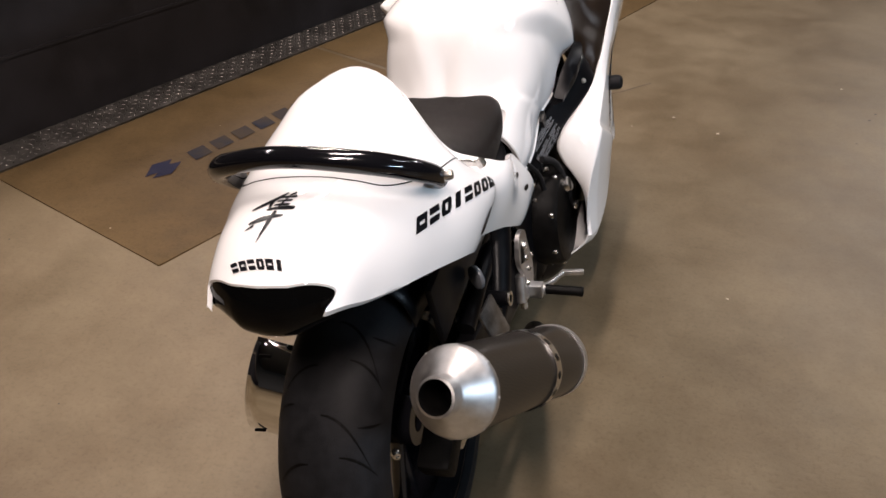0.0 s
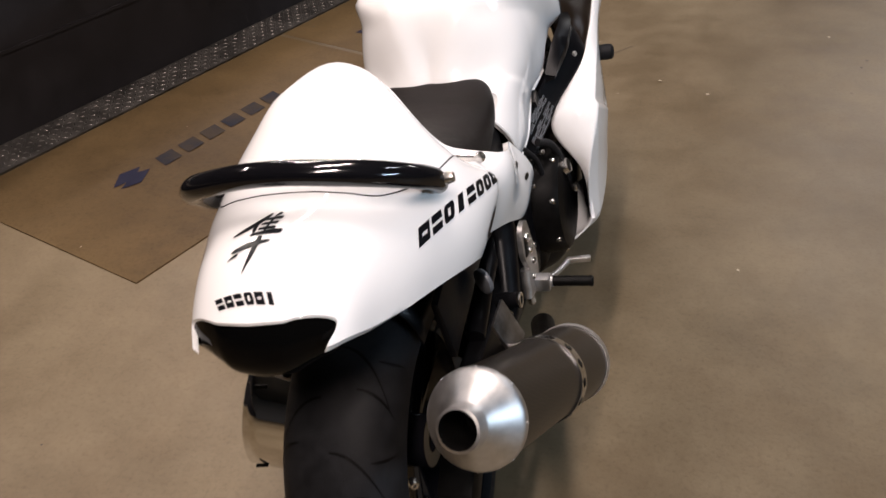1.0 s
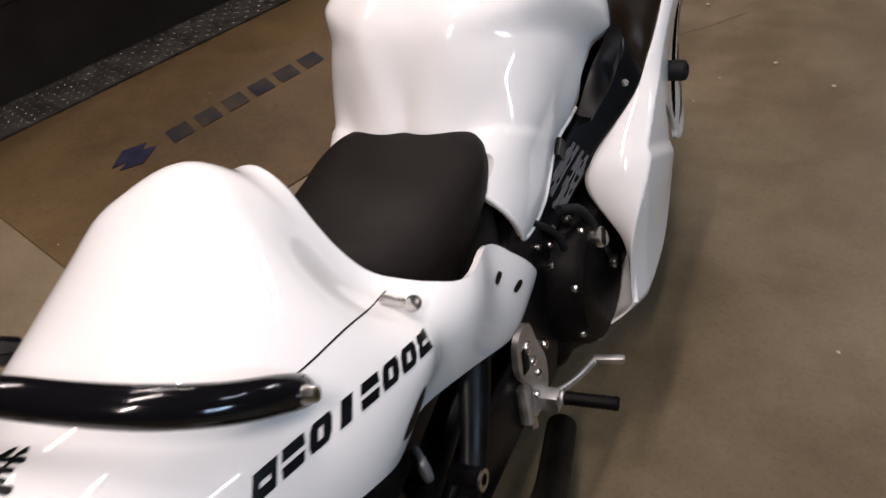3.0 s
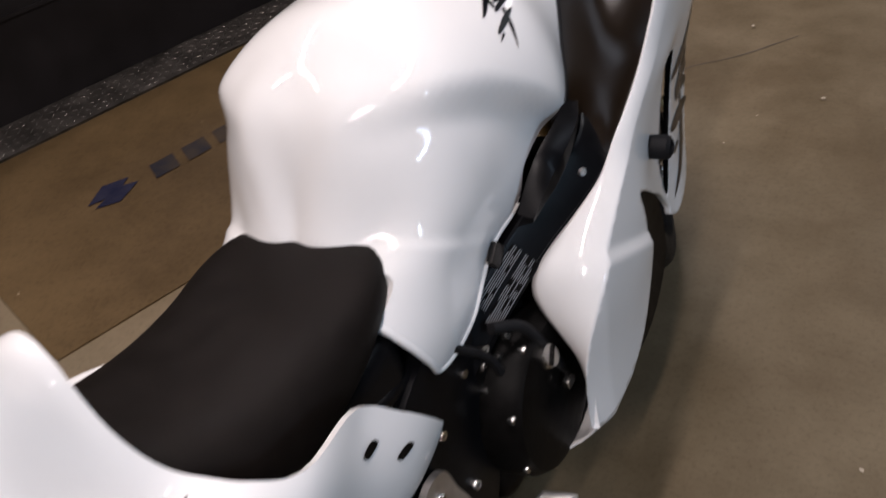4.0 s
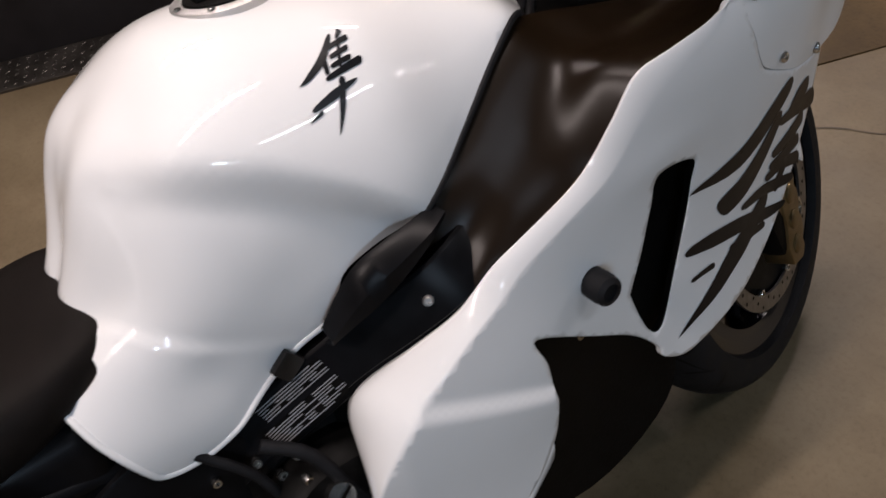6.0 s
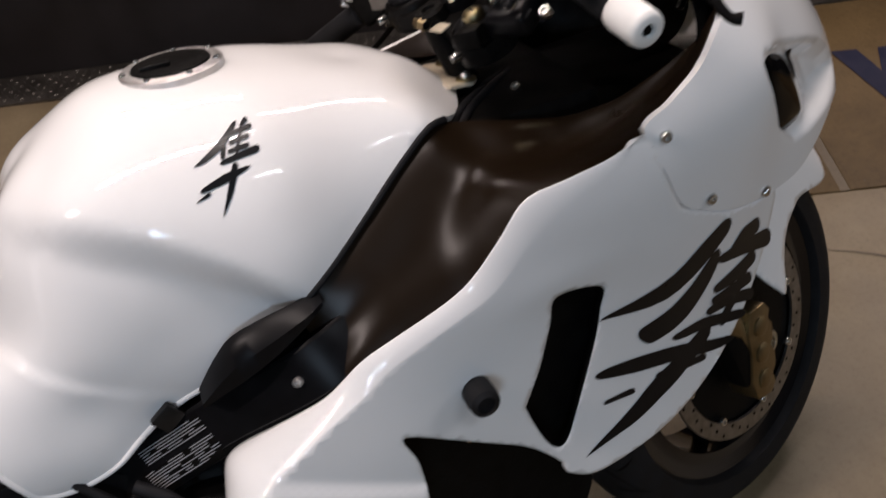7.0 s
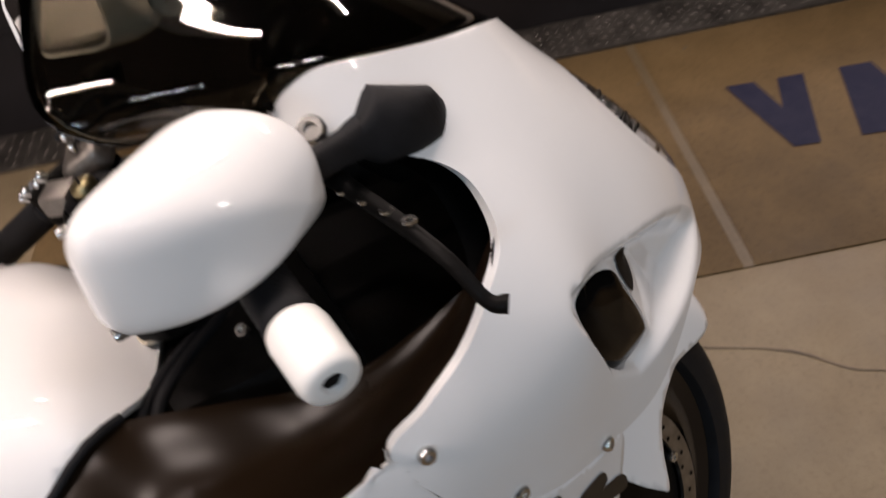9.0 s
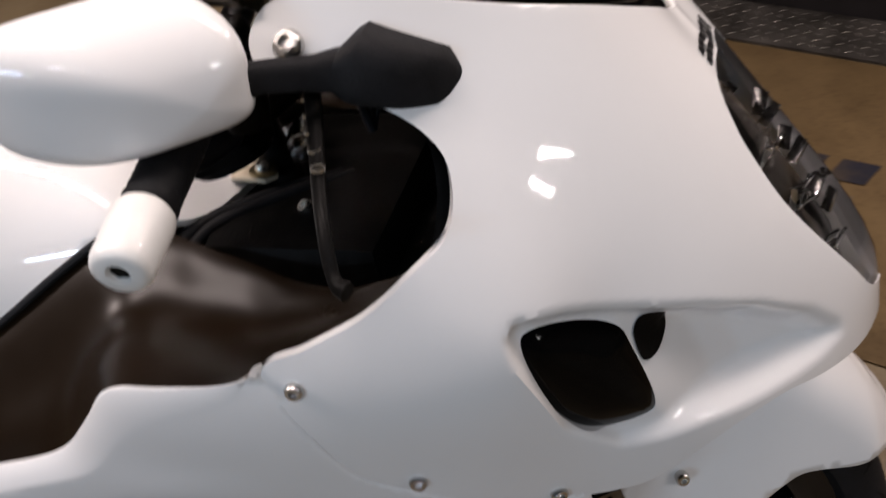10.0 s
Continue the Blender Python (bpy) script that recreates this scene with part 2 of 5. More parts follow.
def flip_x(bm):
    bmesh.ops.scale(bm, vec=(-1, 1, 1), verts=bm.verts)
    bmesh.ops.reverse_faces(bm, faces=bm.faces)
    return bm


# ---- bodywork skins: a smooth radius over two surface coordinates ----
class Skin:
    soft = 1e-4

    def solve(self, points):
        p = np.array(points, float)
        self.c = p[:, :2]
        n = len(p)
        a = self.kernel(np.linalg.norm(self.c[:, None] - self.c[None], axis=-1)) + self.soft * np.eye(n)
        q = np.c_[np.ones(n), self.c]
        self.w = np.linalg.solve(np.block([[a, q], [q.T, np.zeros((3, 3))]]), np.r_[p[:, 2], 0, 0, 0])

    @staticmethod
    def kernel(r):
        return r * r * np.log(r + 1e-9)

    def radius(self, u, v):
        n = len(self.c)
        d = self.kernel(np.hypot(self.c[:, 0] - u, self.c[:, 1] - v))
        return d @ self.w[:n] + self.w[n] + self.w[n + 1] * u + self.w[n + 2] * v

    def place(self, u, v, off=0.0):
        raise NotImplementedError


class TubeSkin(Skin):
    """Round an axis that runs fore and aft at height z0: u is y, v is 0.2 m a radian from the top."""

    def __init__(self, z0, points, x0=0.0, soft=1e-4):
        self.z0, self.x0, self.soft = z0, x0, soft
        q = []
        for x, y, z in points:
            q.append((y, 0.2 * math.atan2(x, z - z0), math.hypot(x, z - z0)))
            if x > 0.004:
                q.append((y, -0.2 * math.atan2(x, z - z0), math.hypot(x, z - z0)))
        self.solve(q)

    recess = False

    def dent(self, u, v):
        """The tank's knee recess: a hollow under a curved brow."""
        if not self.recess:
            return 0.0
        def step(x):
            x = min(1, max(0, x))
            return x * x * (3 - 2 * x)
        v = abs(v)
        brow = np.interp(u, (.755, .77, .795, .832, .87, .917, .955, .99, 1.02, 1.06), (.014, .055, .090, .116, .134, .153, .174, .195, .219, .25))
        foot = np.interp(u, (.72, .735, .757, .79, .83, .866, .89, .93, 1.0), (.160, .178, .212, .243, .272, .294, .302, .312, .33))
        a, b = step((v - brow + .005) / .028), step((foot - v) / (.85 * (foot - brow)))
        # the flare below the recess's foot
        lip = .005 * step((v - foot + .004) / .022) * step((.90 - u) / .08)
        return float(lip - .028 * a * b * step((u - .742) / .13) * step((1.085 - u) / .075))

    def place(self, u, v, off=0.0):
        r, a = self.radius(u, v) + off + self.dent(u, v), v / 0.2
        return Vector((self.x0 + r * math.sin(a), u, self.z0 + r * math.cos(a)))


NOSE_Y, NOSE_K = 1.43, 0.35
NOSE_U = NOSE_Y + NOSE_K * math.pi / 2


RECESS = [(1.594, .820), (1.605, .834), (1.652, .828), (1.729, .806), (1.779, .791), (1.830, .770), (1.880, .740), (1.908, .712), (1.912, .695), (1.880, .690),
          (1.846, .691), (1.766, .690), (1.733, .687), (1.695, .690), (1.643, .725), (1.613, .774), (1.598, .803)]


def edge_distance(x, y, poly):
    """How far a place lies inside an outline; 0 outside it."""
    if not inside(x, y, poly):
        return 0.0
    best = 9.0
    for (ax, ay), (bx, by) in zip(poly, poly[1:] + poly[:1]):
        t = min(1, max(0, ((x - ax) * (bx - ax) + (y - ay) * (by - ay)) / ((bx - ax) ** 2 + (by - ay) ** 2)))
        best = min(best, math.hypot(ax + t * (bx - ax) - x, ay + t * (by - ay) - y))
    return best


class FairingSkin(Skin):
    """The fairing's right side, flat along y, then round the nose: u is y or the way round, v is z."""

    plain = False

    def __init__(self, points):
        self.soft = 3e-4
        q = []
        for x, y, z in points:
            if y <= NOSE_Y:
                q.append((y, z, x))
            else:
                q.append((NOSE_Y + NOSE_K * math.atan2(y - NOSE_Y, x), z, math.hypot(x, y - NOSE_Y)))
        self.solve(q)

    def dent(self, u, v):
        # the scooped duct that runs from the lamp to the beak
        if self.plain:
            return 0.0
        q = u + 0.36 * (v - 0.76)
        duct = 0.0
        if 1.58 < u < 1.93 and 0.66 < v < 0.85:
            d = edge_distance(u, v, RECESS)
            if d > 0:
                s = min(1, d / float(np.interp(u, (1.70, 1.78), (.013, .022))))
                duct = -s * s * (3 - 2 * s) * float(np.interp(q, (1.58, 1.717, 1.745, 1.785, 1.82, 1.87, 1.90), (.009, .010, .017, .028, .030, .018, .007)))
        # the shelf below which the rear of the side face steps out
        shelf = (.545 - .56 * (u - .95)) - v
        t = min(1, max(0, shelf / .022 + .3))
        crest = .009 * t * t * (3 - 2 * t) * min(1, max(0, (1.13 - u) / .03)) * min(1, max(0, (u - .86) / .05))
        # the flare over the air slot
        flare = math.exp(-(((u - 1.30) / .07) ** 2) - ((v - .655) / .03) ** 2)
        return duct + float(crest) + 0.004 * flare

    def tuck(self, u, v):
        """How far the lower front of the side face draws in towards the wheel."""
        a, b = min(1, max(0, (u - 1.33) / .20)), min(1, max(0, (.67 - v) / .16))
        return .045 * a * a * (3 - 2 * a) * b * b * (3 - 2 * b)

    def place(self, u, v, off=0.0):
        s = 1
        if u > NOSE_U:
            u, s = 2 * NOSE_U - u, -1
        r = self.radius(u, v) + off + self.dent(u, v)
        k = self.tuck(u, v)
        if u <= NOSE_Y:
            return Vector((s * (r - k), u + k, v - 1.44 * k))
        ph = (u - NOSE_Y) / NOSE_K
        return Vector((s * (r * math.cos(ph) - k), NOSE_Y + r * math.sin(ph) + k, v - 1.44 * k))


class DomedSkin:
    """Another skin, swelling towards the middle of an outline."""

    def __init__(self, skin, outline, height):
        self.skin, self.outline, self.height = skin, outline, height

    def place(self, u, v, off=0.0):
        d = edge_distance(u, v, self.outline)
        return self.skin.place(u, v, off + self.height * (1 - math.exp(-d / 0.016)))


def inside(x, y, poly):
    hit = False
    j = len(poly) - 1
    for i in range(len(poly)):
        (xi, yi), (xj, yj) = poly[i], poly[j]
        if (yi > y) != (yj > y) and x < (xj - xi) * (y - yi) / (yj - yi) + xi:
            hit = not hit
        j = i
    return hit


def sheet(skin, outline, holes=(), off=0.0, step=0.012, smooth=True, n=5, rim=0.0):
    """A skin's part inside an outline, less the holes."""
    rings = [[tuple(p) for p in (spline(o, n, True) if smooth else o)] for o in (outline, *holes)]
    verts, edges, faces = [], [], []
    for ring in rings:
        k = len(verts)
        verts += [Vector(p) for p in ring]
        edges += [(k + i, k + (i + 1) % len(ring)) for i in range(len(ring))]
    lo, hi = np.min(rings[0], axis=0), np.max(rings[0], axis=0)
    edge_pts = np.array([p for r in rings for p in r])
    row = 0
    for v in np.arange(lo[1], hi[1], step * 0.87):
        row += 1
        for u in np.arange(lo[0] + (step / 2 if row % 2 else 0), hi[0], step):
            if inside(u, v, rings[0]) and not any(inside(u, v, h) for h in rings[1:]) and np.min(np.hypot(edge_pts[:, 0] - u, edge_pts[:, 1] - v)) > step * 0.45:
                verts.append(Vector((u, v)))
    from mathutils import geometry
    vs, _, fs, _, _, _ = geometry.delaunay_2d_cdt(verts, edges, [], 0, 1e-6)
    bm = bmesh.new()
    bv = [bm.verts.new(skin.place(p.x, p.y, off)) for p in vs]
    for f in fs:
        m = sum((vs[i] for i in f), Vector((0, 0))) / len(f)
        if inside(m.x, m.y, rings[0]) and not any(inside(m.x, m.y, h) for h in rings[1:]):
            try:
                bm.faces.new([bv[i] for i in f])
            except ValueError:
                pass
    where = {bv[i]: vs[i] for i in range(len(vs))}
    if rim:
        bm.normal_update()
        lips, last = {}, [e for e in bm.edges if len(e.link_faces) == 1]
        for e in last:
            for w in e.verts:
                if w not in lips:
                    p, q = where[w].copy(), w.link_faces[0].calc_center_median()
                    lips[w] = [bm.verts.new(skin.place(p.x, p.y, off - d)) for d in (rim * 0.35, rim)]
        for e in last:
            a, b = e.verts
            f = e.link_faces[0]
            fv = list(f.verts)
            if fv[(fv.index(a) + 1) % len(fv)] is not b:
                a, b = b, a
            bm.faces.new((b, a, lips[a][0], lips[b][0]))
            bm.faces.new((lips[b][0], lips[a][0], lips[a][1], lips[b][1]))
    bmesh.ops.delete(bm, geom=[v for v in bm.verts if not v.link_faces], context="VERTS")
    bm.normal_update()
    away = sum(f.normal.dot(Vector((f.calc_center_median().x, 0.25 * (f.calc_center_median().y - 0.9), f.calc_center_median().z - 0.6))) * f.calc_area() for f in bm.faces)
    if away < 0:
        bmesh.ops.reverse_faces(bm, faces=bm.faces)
    bm.normal_update()
    return bm


def both(half, axis=0.0):
    """A closed outline from its half, which begins and ends on v = 0."""
    return list(half) + [(u, -v) for u, v in half[-2:0:-1]]


def stroke(points, widths, n=5):
    """A brush stroke's outline in the plane."""
    p = spline(points, 24)
    f = (1 - np.cos(np.linspace(0, math.pi, 4 * n))) / 2
    p = np.c_[[np.interp(f, np.linspace(0, 1, len(p)), p[:, k]) for k in (0, 1)]].T
    w = np.interp(f, np.linspace(0, 1, len(widths)), widths)
    w = w * np.sqrt(np.clip(1 - np.abs(2 * f - 1) ** 14, 0.03, 1))
    d = np.gradient(p, axis=0)
    d /= np.linalg.norm(d, axis=1)[:, None] + 1e-9
    nrm = np.c_[-d[:, 1], d[:, 0]]
    return [tuple(q) for q in p + nrm * w[:, None] / 2] + [tuple(q) for q in (p - nrm * w[:, None] / 2)[::-1]]


BRUSH = [
    ([(0.56, 0.97), (0.40, 0.74), (0.16, 0.58), (0.0, 0.51)], (0.07, 0.11, 0.07, 0.01)),
    ([(0.40, 0.78), (0.44, 0.56)], (0.09, 0.07)),
    ([(0.72, 1.0), (0.64, 0.90)], (0.09, 0.04)),
    ([(0.48, 0.82), (0.82, 0.90)], (0.05, 0.07)),
    ([(0.50, 0.72), (0.80, 0.79)], (0.05, 0.06)),
    ([(0.50, 0.63), (0.82, 0.69)], (0.05, 0.06)),
    ([(0.66, 0.90), (0.64, 0.60)], (0.05, 0.05)),
    ([(0.40, 0.52), (0.98, 0.65)], (0.05, 0.09)),
    ([(0.14, 0.26), (0.50, 0.37), (0.86, 0.47)], (0.05, 0.10, 0.03)),
    ([(0.64, 0.52), (0.60, 0.26), (0.52, 0.0)], (0.10, 0.10, 0.01)),
    ([(0.10, 0.16), (0.30, 0.24)], (0.01, 0.05)),
]


def brush_mark(skin, to_uv, parent, off=0.0012, fat=1.0):
    hold = new("brush_emblem")
    hold.parent = parent
    hold["label"] = "black brush-stroke emblem"
    for pts, wid in BRUSH:
        o = [to_uv(*q) for q in stroke(pts, [w * fat for w in wid], 4)]
        part("brush_stroke", sheet(skin, o, off=off, step=0.02, smooth=False), DECAL, hold)
    return hold


def affine(a, b, c):
    """Lays (0,0), (1,0) and (0,1) on three places."""
    return lambda x, y: (a[0] + x * (b[0] - a[0]) + y * (c[0] - a[0]), a[1] + x * (b[1] - a[1]) + y * (c[1] - a[1]))


# ---- the room ----
WALL_A, WALL_B = Vector((-2.05, 1.20, 0)), Vector((-0.99, 4.00, 0))
ALONG = (WALL_B - WALL_A).normalized()
ACROSS = Vector((ALONG.y, -ALONG.x, 0))          # from the wall towards the motorcycle
ROOM = Matrix(((ALONG.x, ACROSS.x, 0, WALL_A.x), (ALONG.y, ACROSS.y, 0, WALL_A.y), (0, 0, 1, 0), (0, 0, 0, 1)))


def structure(name, bm, material, label, smooth=False):
    ob = mesh_object(name, bm, material, smooth)
    return tagged(ob, label, name.split("_")[0], kind="structure")


def room_box(x0, x1, y0, y1, z0, z1, bevel=0.0):
    """A box in the room's own axes: x along the black wall, y out from it."""
    b = box((x1 - x0, abs(y1 - y0), z1 - z0), ((x0 + x1) / 2, (y0 + y1) / 2, (z0 + z1) / 2), bevel=bevel)
    bmesh.ops.transform(b, matrix=ROOM, verts=b.verts)
    bmesh.ops.recalc_face_normals(b, faces=b.faces)
    return b


structure("floor", room_box(-9, 9, -7, 9, -0.12, 0.0), CONCRETE, "worn sealed tan concrete workshop floor")
structure("ceiling", room_box(-9, 9, -7, 9, 3.6, 3.75), CEILING, "dim grey workshop ceiling")
structure("wall_far", room_box(-9.2, 9.2, -7.2, -7, 0, 3.6), WALLGREY, "plain grey wall behind the platform")
structure("wall_near", room_box(-9.2, 9.2, 9, 9.2, 0, 3.6), WALLGREY, "plain grey workshop wall")
structure("wall_end", room_box(-9.2, -9, -7, 9, 0, 3.6), WALLGREY, "plain grey workshop wall")
structure("wall_end_front", room_box(9, 9.2, -7, 9, 0, 3.6), WALLGREY, "plain grey workshop wall")

# the black-sided platform with its wooden edge
structure("platform_side", room_box(-9, 9, -0.10, 0.0, 0.0, 0.62), BLACKWALL, "matt black painted side of a raised platform")
structure("platform_rail", room_box(-9, 9, -0.012, 0.006, 0.30, 0.312), BLACKWALL, "thin black joint along the platform side")
structure("platform_cap", room_box(-9, 9, -0.16, 0.02, 0.624, 0.66, 0.008), DARKWOOD, "tan wooden edge cap on the platform")
structure("platform_deck", room_box(-9, 9, -3.2, -0.165, 0.56, 0.63), DECK, "pale platform deck behind the edge cap")

# diamond plate strip along the foot of the platform
PLATE_W = 0.185
plate = tagged(new("diamond_plate_strip"), "scuffed diamond plate strip along the floor by the black wall", "metal strip", kind="structure")
pb = room_box(-9, 9, 0.004, PLATE_W, 0.0, 0.008)
part("plate_sheet", pb, PLATE, plate, smooth=False)
bl = bmesh.new()
for i in range(-40, 170):
    for j in range(6):
        a = radians(45 if (i + j) % 2 else -45)
        cx, cy = i * 0.028, 0.022 + j * 0.028
        ring = []
        for q in range(6):
            t = q * math.pi / 3
            lx, ly = 0.0115 * math.cos(t), 0.0035 * math.sin(t)
            ring.append(bl.verts.new(ROOM @ Vector((cx + lx * math.cos(a) - ly * math.sin(a), cy + lx * math.sin(a) + ly * math.cos(a), 0.008))))
        top = bl.verts.new(ROOM @ Vector((cx, cy, 0.0112)))
        for q in range(6):
            bl.faces.new((ring[q], ring[(q + 1) % 6], top))
ob = part("tread_lugs", bl, PLATE, plate, "raised diamond lugs", smooth=False)
ob["kind"] = "stuff"

# painted floor panels between the strip and the motorcycle, with worn joints


def room_xy(x, y):
    """World place on the floor to the room's own axes."""
    q = ROOM.inverted() @ Vector((x, y, 0))
    return q.x, q.y


mx, my = room_xy(-1.021, 0.864)
jx, jy = room_xy(-0.494, 2.312)
PANEL_EDGE = (my + jy) / 2
for k, (x0, x1) in enumerate(((mx, jx - 0.011), (jx + 0.011, jx + 1.56), (jx + 1.582, jx + 3.2))):
    ob = structure("floor_panel_%d" % (k + 1), room_box(x0, x1, PLATE_W + 0.006, PANEL_EDGE, -0.01, 0.004, 0.002), PANEL, "brown worn floor panel with a painted mark")
    ob["category"] = "floor panel"
    if k:
        structure("floor_joint_%d" % k, room_box(x0 - 0.022, x0, PLATE_W + 0.006, PANEL_EDGE, -0.01, 0.0028), GROUT, "pale worn joint between floor panels")


def floor_mark(name, bars, material, label, origin, right, up):
    """Slanted bars painted on the floor; bars are outlines in the mark's own plane."""
    bm = bmesh.new()
    for o in bars:
        f = bm.faces.new([bm.verts.new((origin[0] + x * right[0] + y * up[0], origin[1] + x * right[1] + y * up[1], 0.0065)) for x, y in o])
    bm.normal_update()
    for f in bm.faces:
        if f.normal.z < 0:
            f.normal_flip()
    return tagged(mesh_object(name, bm, material, False), label, "floor marking", kind="structure")


def slanted(x, w, h=1.0, lean=0.0, y=0.0):
    return [(x + lean * y, y), (x + w + lean * y, y), (x + w + lean * (y + h), y + h), (x + lean * (y + h), y + h)]


# blue marks: plain block shapes, one to a place, on the second panel; a faded row on the first
U0, UX, UY = Vector((-0.742, 2.567)), Vector((0.070, 0.160)), Vector((-0.25, 0.105))
WEDGE = [[(0.0, 1.0), (0.40, 1.0), (0.56, 0.55), (0.72, 1.0), (1.08, 1.0), (0.74, 0.0), (0.40, 0.0)]]
SLAB = [[(0.10, 0.0), (1.10, 0.0), (0.86, 1.0), (0.42, 1.0)]]
for k, shape in enumerate((WEDGE, SLAB)):
    floor_mark("floor_mark", [[(x + 1.15 * k, y) for x, y in o] for o in shape], BLUE, "worn blue block shape painted on the floor panel", U0, UX, UY)
V0, VX, VY = Vector((-1.30, 1.375)), Vector((0.0525, 0.146)), Vector((-0.075, 0.027))
floor_mark("floor_mark", [[(-0.45, 0.5), (0.0, 1.15), (0.45, 0.9), (0.25, 0.62), (0.5, 0.4), (0.0, -0.15), (-0.4, 0.15), (-0.15, 0.38)]], BLUE, "worn blue emblem shape on the floor panel", V0, VX, VY)
for k in range(6):
    floor_mark("floor_mark", [slanted(0.75 + 0.66 * k, 0.48, 0.9, 0.12)], BLUEFADED, "faded blue block painted on the floor panel", V0, VX, VY)
CRACK = [(-0.42, 2.06), (-0.367, 2.119), (-0.282, 2.225), (-0.199, 2.273), (-0.163, 2.313), (-0.08, 2.42), (0.02, 2.50), (0.16, 2.66)]
floor_mark("floor_crack", [[(p[0], p[1]) for p in spline(CRACK, 3)] + [(p[0] + .0025 + .002 * math.sin(40 * p[1]), p[1] - .003) for p in spline(CRACK, 3)[::-1]]], mat("crack_dirt", (0.085, 0.065, 0.045), 0.9, vary=0.4), "thin dark crack in the concrete", (0, 0), (1, 0), (0, 1)).location.z = -0.0052
for k in range(70):
    a, b = random.uniform(-1.9, 2.2), random.uniform(-0.2, 3.4)
    r = random.choice((0.002, 0.003, 0.003, 0.004, 0.006))
    ring = [(a + r * random.uniform(.5, 1.3) * math.cos(t), b + r * random.uniform(.5, 1.3) * math.sin(t)) for t in np.arange(7) * 0.9]
    FLECKS = ([ring] if k == 0 else FLECKS + [ring])
for name, part_of, colour in (("floor_flecks", FLECKS[:26], (0.40, 0.34, 0.26)), ("floor_spots", FLECKS[45:], (0.05, 0.04, 0.03))):
    ob = floor_mark(name, part_of, mat(name, colour, 0.7, vary=0.2), "small scattered flecks on the floor", (0, 0), (1, 0), (0, 1))
    ob["kind"] = "stuff"


# ---- the lamps ----
def ceiling_lamp(m, length):
    lamp = tagged(new("ceiling_lamp"), "long white fluorescent batten lamp on its brackets, the tilted one only an added fill", "ceiling lamp", group="ceiling lamps")
    lamp.matrix_basis = m
    part("housing", box((0.16, length + 0.1, 0.07), (0, 0, 0.07), bevel=0.01), WHITEPLASTIC, lamp)
    for s in (1, -1):
        part("bracket", box((0.03, 0.03, 0.22), (0, s * (length / 2 - 0.05), 0.21)), STEEL, lamp)


# the tilted tube and its housing are added to brighten the motorcycle's right side
for x, y, z, watts, tint, tilt, turn, length in TUBES:
    m = Matrix.Translation((x, y, z)) @ pose(0, 0, 0, 0, tilt, turn)
    ceiling_lamp(m, length)
    la = bpy.data.lights.new("tube", "AREA")
    la.shape, la.size, la.size_y, la.energy, la.color = "RECTANGLE", 0.08 if length < 1.6 else 0.06, length, watts, tint
    new("tube_light", la).matrix_basis = m @ Matrix.Translation((0, 0, -0.01))

# ---- the motorcycle ----
LEAN_LEFT = 9.6
bike = tagged(new("motorcycle"), "white sports motorcycle leaning on its side stand", "motorcycle")
bike.matrix_basis = pose(0, 0, 0, 0, -LEAN_LEFT, 0)


def holder(name, parent=None, label=""):
    ob = new(name)
    ob.parent = parent or bike
    ob.empty_display_size = 0.02
    if label:
        ob["label"] = label
    return ob


FAIR = ([
    (.246, .854, .308), (.247, .856, .36), (.255, .862, .42), (.265, .876, .47), (.271, .905, .512), (.275, .94, .545), (.276, 1.02, .590),
    (.274, 1.094, .543), (.270, 1.099, .46), (.262, 1.085, .40), (.254, 1.02, .305), (.275, 1.10, .633), (.272, 1.21, .669), (.260, 1.186, .554),
    (.253, 1.345, .617), (.237, 1.308, .353), (.284, 1.305, .747), (.288, 1.426, .793),
    (.262, 1.489, .687), (.218, 1.604, .637), (.258, 1.577, .81), (.218, 1.622, .805), (.206, 1.664, .721), (.19, 1.539, .965),
    (.204, 1.478, 1.0), (.24, 1.46, .93), (.128, 1.605, .985), (.012, 1.663, .944), (.055, 1.698, .903), (0, 1.842, .690),
    (.1, 1.78, .72), (0, 1.835, .73)])
fair = FairingSkin(FAIR)
tank = TubeSkin(.62, [
    (0, 0.8, 0.867), (0, 0.89, 0.9195), (0, 0.99, 0.9142), (0, 1.06, 0.908), (0, 1.18, 0.8736), (0, 1.25, 0.854), (0, 1.3, 0.8081),
    (0.0842, 1.28, 0.801), (0.1164, 1.2, 0.8546), (0.1502, 1.22, 0.8283), (0.1641, 1.2, 0.789), (0.1529, 1.052, 0.8773), (0.193, 0.996, 0.8246), (0.2098, 1.05, 0.7633),
    (0.2131, 1.033, 0.7062), (0.187, 1.12, 0.7413), (0.0935, 0.835, 0.8771), (0.1583, 0.835, 0.8481), (0.184, 0.85, 0.8141), (0.2032, 0.89, 0.7729), (0.1926, 0.89, 0.6998),
    (0.1535, 0.8, 0.7864), (0.1577, 0.88, 0.6065), (0.1113, 0.765, 0.7776), (0.1665, 0.8, 0.729), (0.1571, 0.8, 0.6407), (0.1486, 0.8, 0.5507), (0.1285, 0.71, 0.6896),
    (0.1521, 0.7, 0.62), (0.1473, 0.7, 0.5538), (0, 0.735, 0.7579), (0.0608, 0.735, 0.7638), (0.0971, 0.735, 0.7243), (0, 0.765, 0.8338), (0.0665, 0.765, 0.8349)], soft=3e-4)
